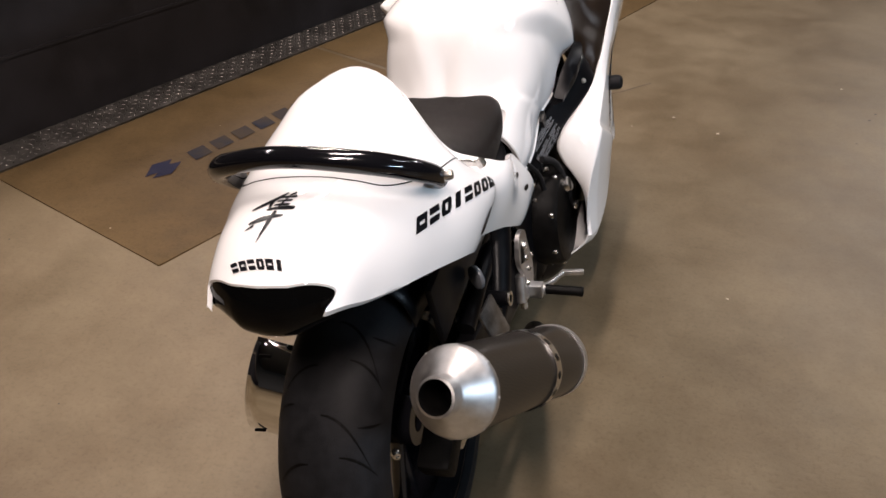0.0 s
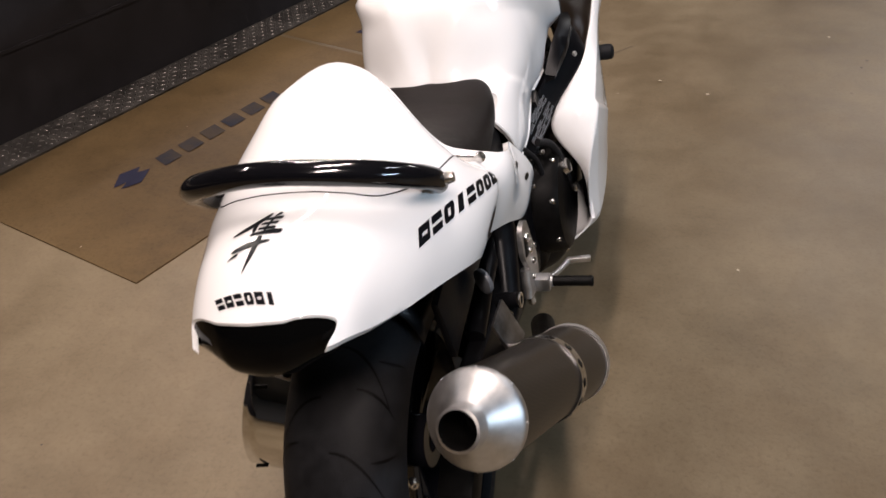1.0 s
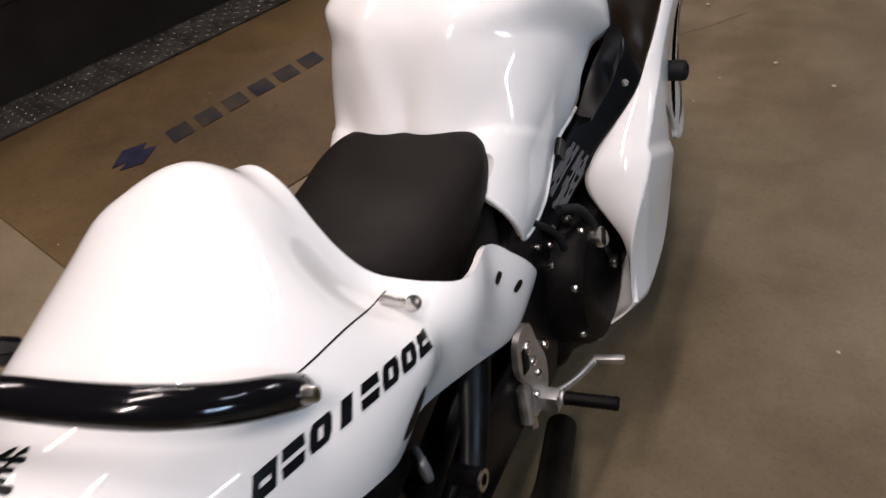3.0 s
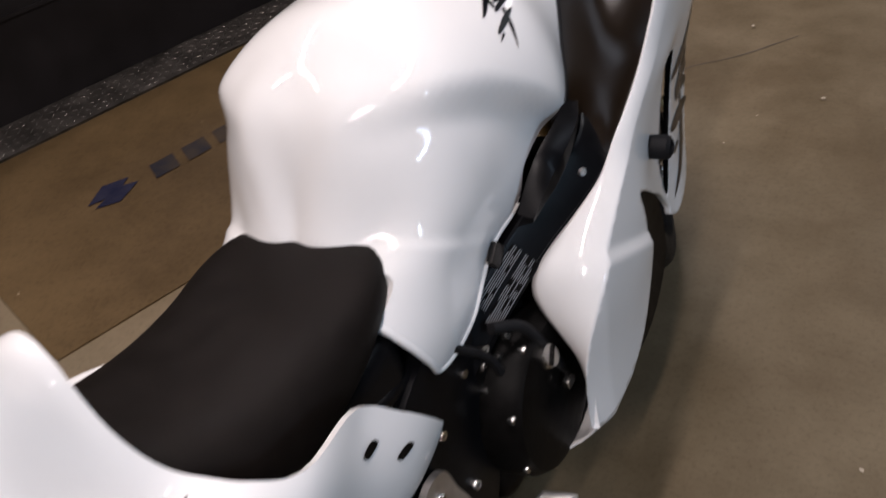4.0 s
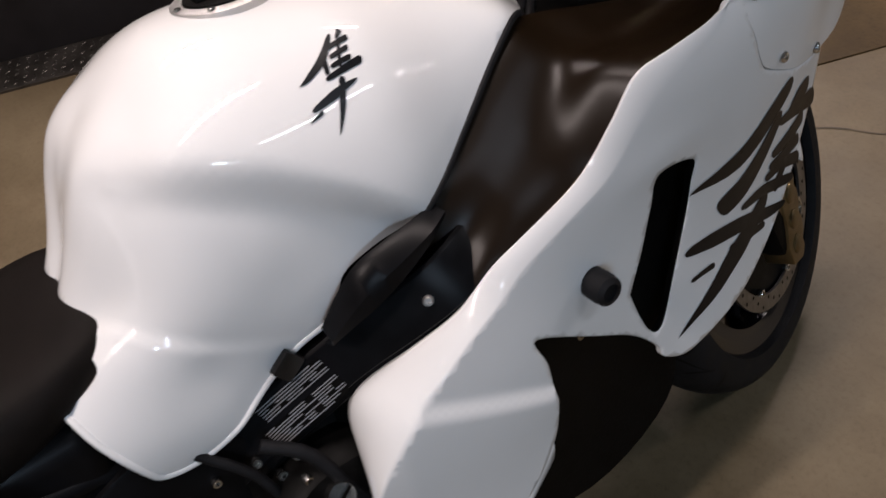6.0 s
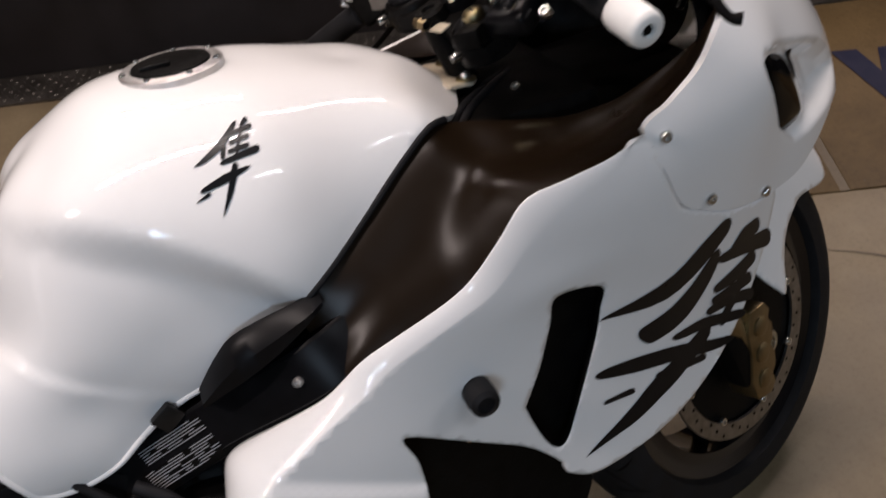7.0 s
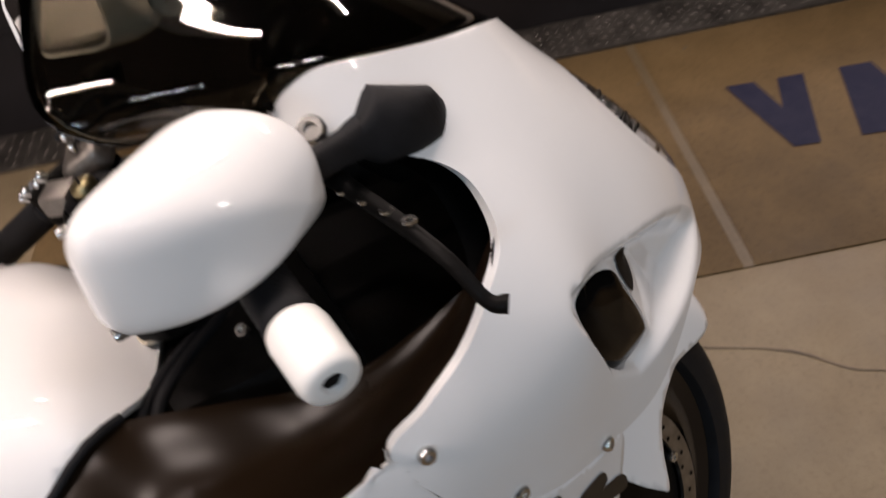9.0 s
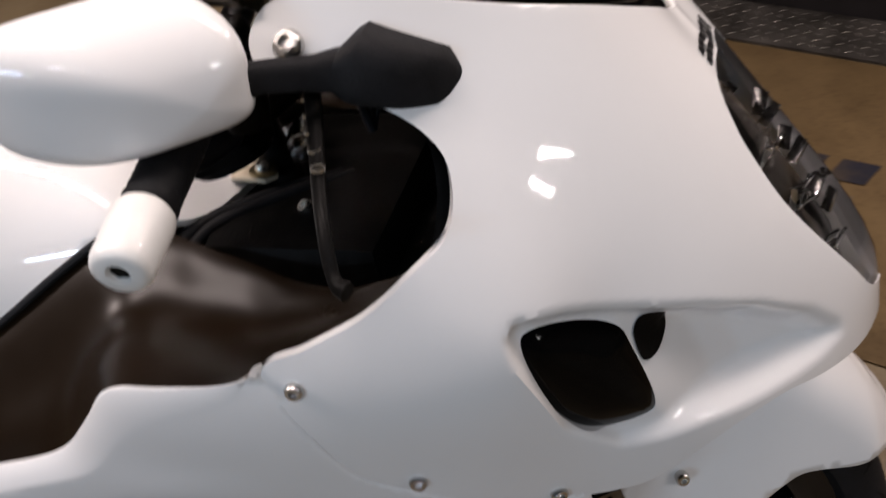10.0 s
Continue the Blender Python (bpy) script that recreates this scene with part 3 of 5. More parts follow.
tail = TubeSkin(.62, [
    (0, -0.15, 0.7934), (0, -0.12, 0.82), (0, -0.05, 0.8609), (0, 0.05, 0.8664), (0, 0.14, 0.9009), (0, 0.22, 0.9316), (0, 0.3, 0.9447),
    (0, 0.42, 0.8964), (0.0594, 0.31, 0.9052), (0.0888, 0.24, 0.9169), (0.1083, -0.099, 0.7744), (0.0976, -0.05, 0.8261), (0.1063, 0.05, 0.8486), (0.1014, 0.2, 0.8937),
    (0.0888, 0.3, 0.8526), (0.1641, 0.056, 0.7688), (0.1672, 0.139, 0.8051), (0.2086, 0.298, 0.7302), (0.1324, 0.335, 0.7451), (0.1745, 0.22, 0.8048), (0.1188, -0.07, 0.728),
    (0.1632, 0.05, 0.709), (0.1976, 0.18, 0.6793), (0.1759, 0.3, 0.6527), (0.1981, 0.42, 0.6993), (0.1893, 0.42, 0.62), (0.1723, 0.53, 0.6601), (0.1681, 0.64, 0.52),
    (0.1748, 0.55, 0.5201), (0.0653, 0.345, 0.844), (0.1147, 0.27, 0.8444)], x0=.014, soft=3e-4)

plain_fair = FairingSkin(list(FAIR))
plain_fair.plain = True

# side fairing, both sides
# the side face ends at a crease; a shoulder runs from the crease up and in to the open edge
CREASE = [(.857, .302), (.857, .36), (.862, .42), (.876, .47), (.905, .512), (.94, .545), (.985, .570), (1.02, .590), (1.065, .613), (1.10, .633),
          (1.16, .652), (1.21, .669), (1.24, .690), (1.265, .717), (1.305, .747), (1.37, .774), (1.402, .803)]
SHOULDER = [(.245, .857, .302), (.242, .868, .34), (.243, .871, .38), (.236, .876, .42), (.217, .881, .452), (.196, .888, .48), (.183, .895, .510), (.187, .905, .537),
            (.197, .925, .556), (.225, .974, .583), (.248, 1.027, .611), (.259, 1.072, .645), (.262, 1.111, .660), (.262, 1.170, .678), (.264, 1.204, .697),
            (.271, 1.238, .734), (.277, 1.271, .772), (.282, 1.315, .781), (.285, 1.365, .789), (.289, 1.402, .803)]
SIDE = CREASE + [(1.425, .748), (1.448, .705), (1.476, .682), (1.555, .653),
        (1.624, .642), (1.668, .639), (1.645, .593), (1.584, .53), (1.535, .481), (1.45, .405), (1.39, .359), (1.325, .338), (1.284, .358),
        (1.277, .38), (1.24, .427), (1.19, .468), (1.094, .540), (1.100, .497), (1.100, .446), (1.086, .385), (1.04, .325), (.985, .297), (.91, .285)]
SLOT = [(1.294, .637), (1.351, .623), (1.350, .59), (1.340, .54), (1.313, .465), (1.286, .408), (1.263, .420), (1.242, .485), (1.245, .500), (1.266, .541), (1.284, .596)]
COWL = [(1.4035, .8046), (1.44, .825), (1.490, .845), (1.535, .870), (1.567, .888), (1.58, .912), (1.576, .935), (1.545, .957), (1.487, .977),
        (1.43, .985), (1.415, 1.005), (1.424, 1.025), (1.443, 1.031), (1.482, 1.033), (1.535, 1.026), (1.65, 1.008), (1.78, .988), (1.9, .962), (NOSE_U, .944)]
CHIN = [(NOSE_U, .668), (1.93, .668), (1.88, .675), (1.84, .682), (1.80, .678), (1.77, .668), (1.72, .646), (1.6705, .6402), (1.624, .6432),
        (1.555, .6543), (1.477, .6835), (1.449, .706), (1.4262, .7485)]
LIGHT = [(1.912, .905), (1.887, .88), (1.885, .85), (1.891, .82), (1.908, .785), (1.93, .747), (1.952, .712)]
LAMP = [(1.612, .807), (1.621, .817), (1.656, .812), (1.702, .794), (1.715, .770), (1.729, .725), (1.721, .711), (1.676, .711), (1.646, .733), (1.624, .771)]


INTAKE = [(1.718, .782), (1.732, .790), (1.754, .785), (1.757, .773), (1.739, .759), (1.722, .760)]


def mirrored(o):
    return [(2 * NOSE_U - u, v) for u, v in o[::-1]]


def length_share(pts):
    pts = np.array(pts)
    run = np.r_[0, np.cumsum(np.linalg.norm(np.diff(pts, axis=0), axis=1))]
    return run / run[-1]


def side_panel_mesh():
    """The side face, its shoulder from crease to open edge, and a turned-in lip all round."""
    bm = sheet(fair, SIDE, [SLOT], step=.0075)
    fold = [fair.place(float(u), float(v)) for u, v in spline(SIDE, 5, True)[:5 * (len(CREASE) - 1) + 1]]
    top = spline(SHOULDER, 6)
    at, have = length_share(fold), length_share(top)
    rows = []
    for t in (0, .06, .16, .34, .56, .78, .92, 1):
        row = []
        for f, p in zip(at, fold):
            q = Vector([float(np.interp(f, have, top[:, k])) for k in range(3)])
            lift = .10 * (q - p).length * math.sin(math.pi * t) ** .8
            row.append(p * (1 - t) + q * t + Vector((.5, -.35, .79)) * lift)
        rows.append(row)
    bm = merge(bm, loft(rows))
    bmesh.ops.remove_doubles(bm, verts=bm.verts, dist=2e-5)
    bmesh.ops.recalc_face_normals(bm, faces=bm.faces)
    if sum(f.normal.x * f.calc_area() for f in bm.faces) < 0:
        bmesh.ops.reverse_faces(bm, faces=bm.faces)
    bm.normal_update()
    slot_line = [tuple(q) for q in spline(SLOT, 8, True)]
    last = [e for e in bm.edges if e.is_boundary]
    inward = {v: v.normal.copy() for e in last for v in e.verts}
    for depth in (.003, .006):
        lips = {v: bm.verts.new(v.co - inward[v] * depth) for v in inward}
        nxt = []
        for e in last:
            a, b = e.verts
            fv = list(e.link_faces[0].verts)
            if fv[(fv.index(a) + 1) % len(fv)] is not b:
                a, b = b, a
            nxt.append(bm.faces.new((b, a, lips[a], lips[b])))
            # lip faces round the air slot are black, the rest white
            if min(math.hypot(a.co.y - u, a.co.z - v) for u, v in slot_line) < .007:
                nxt[-1].material_index = 1
        inward = {lips[v]: n for v, n in inward.items()}
        last = [e for f in nxt for e in f.edges if e.is_boundary and e.verts[0] in inward and e.verts[1] in inward]
    bm.normal_update()
    return bm


def lower_wrap():
    """The fairing's foot, turning in under the engine."""
    rows = []
    for f in np.linspace(0, 1, 22):
        u = .860 + .225 * float(f)
        v = float(np.interp(u, (.857, .91, .985, 1.04, 1.086), (.302, .285, .297, .325, .385)))
        e = fair.place(u, v, -.0005)
        drop = .052 + .05 * float(f)
        in1, in2 = Vector((e.x - .010, u + .004, v - drop * .75)), Vector((.155, u - .020 * (1 - f), .228 + .02 * float(f)))
        rows.append([e * (1 - t) ** 2 + in1 * 2 * t * (1 - t) + in2 * t * t for t in (0, .12, .28, .46, .64, .82, 1)])
    return loft(rows)


for flip in (False, True):
    panel = part("side_fairing", flip_x(side_panel_mesh()) if flip else side_panel_mesh(), WHITE, bike, "glossy white side fairing with a black brush emblem", sharp=110)
    panel.data.materials.append(DARKMETAL)
    shell(part("fairing_foot", flip_x(lower_wrap()) if flip else lower_wrap(), WHITE, panel, "white foot of the fairing, turned in under the engine"), .004)
    back = sheet(fair, [(u + .035 if u > 1.28 + .25 * (v - .5) else u - .012, v + (.02 if v > .6 else -.01 if v < .45 else 0)) for u, v in SLOT], off=-0.034, step=0.02)
    part("slot_liner", flip_x(back) if flip else back, DARKMETAL, panel, "black recessed air slot")

EMBLEM = [
    ([(1.560, .640), (1.504, .618), (1.415, .580), (1.347, .571)], (.020, .024, .022, .003)),
    ([(1.535, .612), (1.446, .550), (1.395, .522)], (.018, .028, .030)),
    ([(1.628, .616), (1.591, .610), (1.555, .597)], (.016, .022, .012)),
    ([(1.652, .592), (1.590, .598), (1.530, .600)], (.022, .016, .010)),
    ([(1.614, .583), (1.560, .572), (1.514, .566)], (.018, .016, .010)),
    ([(1.600, .560), (1.508, .552)], (.016, .012)),
    ([(1.600, .536), (1.540, .545), (1.495, .540)], (.018, .014, .010)),
    ([(1.579, .515), (1.496, .526), (1.433, .512)], (.014, .018, .010)),
    ([(1.590, .575), (1.520, .515)], (.014, .016)),
    ([(1.336, .487), (1.388, .485), (1.459, .489), (1.550, .486)], (.012, .024, .024, .012)),
    ([(1.500, .520), (1.425, .453), (1.373, .403), (1.311, .370)], (.024, .028, .020, .002)),
    ([(1.343, .441), (1.383, .446)], (.006, .010)),
    ([(1.490, .474), (1.409, .458)], (.012, .010)),
]
for flip in (1, -1):
    for pts, wid in EMBLEM:
        o = sheet(fair, stroke(pts, wid), off=.0012, step=.02, smooth=False)
        part("brush_stroke", o if flip > 0 else flip_x(o), DECAL, [ob for ob in bike.children if ob.name.startswith("side_fairing")][0 if flip > 0 else 1])
outline = COWL + [(2 * NOSE_U - u, v) for u, v in COWL[-2::-1]] + [(2 * NOSE_U - u, v) for u, v in CHIN[:0:-1]] + CHIN
headhole = LIGHT + [(NOSE_U, .70)] + [(2 * NOSE_U - u, v) for u, v in LIGHT[::-1]] + [(NOSE_U, .908)]
cowl = part("front_cowl", sheet(fair, outline, [headhole, LAMP, mirrored(LAMP)], step=0.0052, rim=.008), WHITE, bike, "glossy white nose cowl")
part("headlight_lens", sheet(fair, headhole, off=-0.001, step=0.012), CLEAR, cowl, "clear headlight lens")
inner = part("headlight_bowl", sheet(fair, headhole, off=-0.028, step=0.02), BOWL, cowl, "dull reflecting headlight bowl")
for o in (LAMP, mirrored(LAMP)):
    part("indicator_lens", sheet(DomedSkin(plain_fair, [tuple(q) for q in spline(o, 5, True)], .011), o, off=-0.0105, step=0.006, rim=.02), DARKLENS, cowl, "smoked black indicator lens")
# black sheet on the duct wall, painting the shade of the opening
for o in (INTAKE, mirrored(INTAKE)):
    part("intake_mouth", sheet(fair, o, off=0.0015, step=0.008), DARKMETAL, cowl, "dark air intake mouth")

# tank
TANK = [(.706, 0), (.705, .05), (.703, .13), (.703, .19), (.702, .222), (.68, .242), (.657, .256), (.668, .31), (.69, .375), (.705, .405),
        (.742, .412), (.79, .395), (.83, .362), (.88, .328), (.91, .31), (.93, .287), (.946, .254), (.987, .242), (1.034, .237), (1.084, .208),
        (1.169, .154), (1.25, .112), (1.277, .088), (1.291, .055), (1.298, .03), (1.302, 0)]
tank.recess = True
body = part("fuel_tank", sheet(tank, both(TANK), step=0.008, rim=0.010), WHITE, bike, "glossy white fuel tank with knee recesses")
LIP = [(.657, .256), (.668, .31), (.69, .375), (.705, .405), (.742, .412), (.79, .395), (.83, .362), (.88, .328), (.91, .31), (.925, .295)]
for s in (1, -1):
    part("tank_lip", tube([tank.place(u, s * v, -.001) for u, v in spline(LIP, 6)], .0042, 10, 1), WHITE, body, "rolled white lower lip of the tank")
brush_mark(tank, affine((0.957, .150), (1.019, .160), (0.999, .087)), body)
brush_mark(tank, affine((1.019, -.150), (0.957, -.160), (0.977, -.087)), body)

# tail
TAIL_END = [(-.137, .117), (-.119, .116), (-.110, .111), (-.119, .088), (-.129, .066), (-.138, .043), (-.142, 0)]
TAIL = [(.375, 0), (.367, .03), (.358, .054), (.353, .085), (.358, .122), (.371, .160), (.390, .198), (.427, .228), (.527, .252), (.575, .31), (.62, .375), (.628, .395),
        (.60, .42), (.545, .428), (.48, .40), (.40, .357), (.262, .300), (.232, .297), (.175, .268), (.128, .250), (.024, .210), (-.016, .192),
        (-.098, .145)] + TAIL_END
rear = part("tail_cowl", sheet(tail, both(TAIL), step=0.010, rim=0.010), WHITE, bike, "glossy white single-seat tail cowl")
brush_mark(tail, affine((-.089, -.043), (-.099, .014), (.007, -.031)), rear)


# plain block shapes in place of lettering: solid, slit, or two stacked bars
NOTCHED = [
    [[(0, 0), (1, 0), (1, 1), (0, 1)], [(.28, .40), (.74, .40), (.74, .60), (.28, .60)]],
    [[(.08, 0), (1, 0), (1, .40), (0, .40)], [], [(0, .58), (1, .58), (.92, 1), (0, 1)]],
    [[(.12, 0), (.88, 0), (1, .25), (1, .75), (.88, 1), (.12, 1), (0, .75), (0, .25)], [(.38, .28), (.62, .28), (.62, .72), (.38, .72)]],
    [[(.22, 0), (.78, 0), (.78, 1), (.22, 1)], []],
]


def blocks(skin, order, to_uv, parent, name, gap=0.16, lean=0.25):
    hold = holder(name, parent, "row of small black slanted block shapes")
    n = len(order)
    for i, k in enumerate(order):
        if k < 0:
            continue
        def spot(ring):
            return [to_uv((i + x * (1 - gap) + lean * y) / n, y) for x, y in ring]
        shape, hole, *more = NOTCHED[k]
        part("block", sheet(skin, spot(shape), [spot(hole)] if hole else [], off=0.0012, step=0.02, smooth=False), DECAL, hold)
        for ring in more:
            part("block", sheet(skin, spot(ring), off=0.0012, step=0.02, smooth=False), DECAL, hold)
    return hold


blocks(tail, (1, 0, 1, 2, 0, 3), affine((-.127, -.043), (-.124, .040), (-.115, -.050)), rear, "maker_mark", lean=0)
MODEL = (0, 1, 2, 3, 1, 2, 2, 0)
blocks(tail, MODEL, affine((.046, .162), (.300, .221), (.056, .147)), rear, "model_mark")
blocks(tail, MODEL, affine((.300, -.221), (.046, -.162), (.310, -.206)), rear, "model_mark")

# tail lamp: a smoked bowl under the tail's end
rim_line = spline([(u, v) for u, v in TAIL_END[1:]] + [(u, -v) for u, v in TAIL_END[-2:0:-1]], 5)
rows = []
for t in np.linspace(0, 1, 12):
    t, row = float(t), []
    for q, (u, v) in enumerate(rim_line):
        e = tail.place(float(u), float(v), -.004)
        c = max(0, math.cos(math.pi * (q / (len(rim_line) - 1) - .5))) ** .55
        foot = Vector((e.x * (.72 + .1 * (1 - c)), e.y + .030, e.z - .022 - .074 * c))
        mid = Vector((e.x * 1.04, e.y - .034 * c - .002, e.z - .012 - .062 * c))
        row.append(e * (1 - t) ** 2 + mid * 2 * t * (1 - t) + foot * t * t)
    rows.append(row)
part("tail_lamp", loft(rows), DARKLENS, bike, "smoked black tail lamp")

# grab bar
BAR = [(.186, .138, .818), (.188, .116, .837), (.172, .075, .866), (.137, .040, .892), (.09, .020, .908), (.05, .010, .917), (.014, .006, .920)]
part("grab_bar", tube(BAR + [(.028 - x, y, z) for x, y, z in BAR[-2::-1]], [.0150, .0165, .0172, .0165, .0160, .0165, .0172, .0165, .0150], 18, 8, flat=1.12), BLACK_GLOSS, bike, "glossy black tubular grab bar")

# tail details
part("vent_slot", sheet(tail, [(.209, .255), (.233, .243), (.263, .238), (.255, .251), (.235, .263)], off=.0012, step=.02), DARKMETAL, rear, "dark vent slot")
part("vent_slot", sheet(tail, [(.209, -.255), (.233, -.243), (.263, -.238), (.255, -.251), (.235, -.263)], off=.0012, step=.02), DARKMETAL, rear, "dark vent slot")
for uu, vv in ((.553, .348), (.513, .298)):
    part("fixing_slot", sheet(tail, [(uu - .014, vv - .006), (uu + .008, vv - .004), (uu + .014, vv + .006), (uu - .008, vv + .004)], off=.0012, step=.02), DARKMETAL, rear, "small dark fixing slot")


def bolt(at, axis, r, parent, name="bolt", material=None, h=.006, label=""):
    """A domed socket bolt that stands on a surface."""
    turn = Vector(axis).to_track_quat("Y", "Z").to_matrix().to_4x4()
    bm = lathe([(-.004, r * .9), (0, r), (h * .55, r), (h, r * .78), (h, r * .45), (h * .45, r * .42), (h * .45, 0)], "y", 18, at, turn)
    return part(name, bm, material or STEEL, parent, label)


# the single-seat lid's edge: a fine dark joint across the tail
SEAM = [(.352, .163), (.24, .148), (.141, .132), (.069, .099), (.050, .062), (.048, .03), (.050, 0)]
SEAM = [tuple(q) for q in spline(SEAM + [(u, -v) for u, v in SEAM[-2::-1]], 5)]
part("lid_joint", tube([tail.place(u, v, -.0002) for u, v in SEAM], .0011, 6, 4), DARKMETAL, rear, "fine dark joint line")
for s in (1, -1):
    bolt((.014 + s * .186, .124, .830), (s, .1, .1), .0085, rear, "grab_bar_bolt", STEEL, .016)
    bolt((.014 + s * .176, .330, .750), (s * .8, .0, .6), .009, rear, "seat_bolt", STEEL, .008)
    part("seat_bolt_stem", tube([(.014 + s * .140, .332, .752), (.014 + s * .176, .331, .750)], .006, 10, 2), STEEL, rear)

# seat
rows = []
SEAT = [(.325, .115, .82, .66), (.375, .136, .785, .61), (.44, .142, .752, .59), (.52, .140, .732, .585), (.60, .138, .726, .60), (.665, .134, .730, .630), (.715, .118, .732, .65), (.750, .090, .722, .66), (.765, .05, .71, .66)]
for y, w, top, low in [tuple(r) for r in spline(SEAT, 4)]:
    row = []
    for a in np.linspace(0, 2 * math.pi, 40, endpoint=False):
        c, s = math.cos(a), math.sin(a)
        row.append((w * math.copysign(abs(c) ** 0.72, c), y, low + (top - low) * (0.5 + 0.5 * math.copysign(abs(s) ** 0.74, s)) - (0.010 * (1 - abs(c) ** 2) if s > 0 else 0)))
    rows.append(row)
part("seat", loft(rows, True, True), VINYL, bike, "black grained vinyl rider seat")

# ---- frame, engine and running gear ----
frame_ob = holder("frame", label="black alloy main frame")
SPAR = [(.092, .66, .395), (.106, .73, .455), (.132, .81, .515), (.152, .87, .548), (.178, .93, .582), (.212, 1.00, .616), (.226, 1.045, .638), (.205, 1.10, .648), (.15, 1.20, .66), (.06, 1.32, .70)]


def spar_frame(f):
    """A place on the spar's line, with its ways out and up."""
    p = spline(SPAR, 6)
    q = min(len(p) - 2, max(1, int(f * (len(p) - 1))))
    d = Vector(p[q + 1] - p[q - 1]).normalized()
    out = Vector((1, -.25, .35))
    out = (out - d * out.dot(d)).normalized()
    return Vector(p[q]), d, out, out.cross(d) * -1


def spar_share(y):
    """How far along the spar a place lies."""
    p = spline(SPAR, 6)
    return (float(np.interp(y, p[:, 1], np.arange(len(p)))) + 1e-6) / (len(p) - 1)


def spar(sgn):
    p = spline(SPAR, 6)
    rows = []
    for q in range(1, len(p) - 1):
        c, d, out, up = spar_frame(q / (len(p) - 1) + 1e-6)
        h, w = 0.035, 0.016
        ring = [c + a * out + b * up for a, b in ((w * 1.22, -h * .90), (w * 1.25, -h * .86), (w * 1.25, h * .62), (w * 1.18, h * .66), (w * .98, h * .70), (w * .94, h * .94), (w * .85, h), (-w, h), (-w, -h), (w * 1.1, -h))]
        rows.append([Vector((sgn * v.x, v.y, v.z)) for v in ring])
    return loft(rows, True, True)


for s in (1, -1):
    sp = part("spar", spar(s), FRAME, frame_ob, "black box-section frame spar", sharp=24)
    c_, d_, o_, u_ = spar_frame(spar_share(1.023))
    q_ = c_ + o_ * .0200 + u_ * -.004
    bolt((s * q_.x, q_.y, q_.z), (s * o_.x, o_.y, o_.z), .0058, sp, "frame_bolt", ALU, .005, "pale round-headed frame bolt")
    # black trim wedge between tank and spar
    rows = []
    for y, z0, z1, x in [tuple(r) for r in spline([(.905, .622, .634, .190), (.93, .636, .668, .200), (.955, .650, .694, .210), (.99, .668, .706, .216), (1.03, .690, .712, .216), (1.055, .704, .714, .208)], 5)]:
        rows.append([Vector((s * (x - .004), y, z1)), Vector((s * (x + .006), y, z1 - .004)), Vector((s * (x + .018), y, (z0 + z1) / 2)), Vector((s * (x + .016), y, z0)), Vector((s * (x - .01), y, z0 - .01))])
    part("trim_wedge", loft(rows), FRAME, frame_ob, "black plastic trim wedge under the tank")
    PIVOT = [(.600, .520), (.640, .560), (.700, .575), (.765, .545), (.815, .515), (.835, .480), (.815, .425), (.775, .330), (.735, .265), (.690, .255), (.655, .300), (.640, .420)]
    bm = prism([tuple(q) for q in spline(PIVOT, 3, True)], .032, bevel=.006)
    bmesh.ops.transform(bm, matrix=Matrix(((0, s, 0, s * .112), (1, 0, 0, 0), (0, 0, 1, 0), (0, 0, 0, 1))), verts=bm.verts)
    bmesh.ops.recalc_face_normals(bm, faces=bm.faces)
    pv = part("pivot_plate", bm, FRAME, frame_ob, "black alloy pivot plate of the frame")
    for y, z, r in ((.762, .346, .015), (.695, .345, .008), (.790, .470, .007), (.745, .500, .006), (.668, .470, .007)):
        bolt((s * .144, y, z), (s, 0, .1), r, pv, "pivot_bolt", STEEL, .008)
    part("sub_frame_tube", tube([(s * .12, .70, .56), (s * .13, .52, .60), (s * .12, .30, .66), (s * .08, .10, .70)], .014, 10, 4), FRAME, frame_ob)
    part("tank_clip", box((.010, .030, .026), (s * .166, .862, .600), pose(0, 0, 0, 35, 0, 0), bevel=.003), SATIN, frame_ob)


def spar_label(f0, f1, b0, b1, lines):
    """A printed label laid on the spar, with bars in place of its print."""
    def at(f, b, lift):
        c, d, out, up = spar_frame(f)
        return c + out * (.0200 + lift) + up * b
    hold = holder("warning_label", frame_ob, "small grey printed warning label on the frame")
    bm = bmesh.new()
    fs = np.linspace(f0, f1, 5)
    v = [[bm.verts.new(at(f, b, .0006)) for f in fs] for b in (b0, b1)]
    for i in range(4):
        bm.faces.new((v[0][i], v[0][i + 1], v[1][i + 1], v[1][i]))
    part("label_sheet", bm, DARKMETAL, hold, smooth=False)
    bm = bmesh.new()
    for k in range(lines):
        b = b0 + (b1 - b0) * (k + .2) / lines
        c = b + (b1 - b0) * .42 / lines
        g0 = f0
        while g0 < f1 - .01:
            g1 = min(f1, g0 + random.uniform(.012, .035))
            q = [bm.verts.new(at(g, w, .0012)) for g, w in ((g0, b), (g1, b), (g1, c), (g0, c))]
            bm.faces.new(q)
            g0 = g1 + .004
    ob = part("label_print", bm, LABELINK, hold, smooth=False)
    ob["kind"] = "stuff"
    return hold


spar_label(spar_share(.825), spar_share(.912), .000, .026, 8)
spar_label(spar_share(.84), spar_share(.912), -.026, -.006, 6)

cover = part("subframe_cover", box((.270, .225, .15), (0, .570, .570), bevel=.035, segs=4), FRAME, frame_ob, "black plastic cover under the seat")

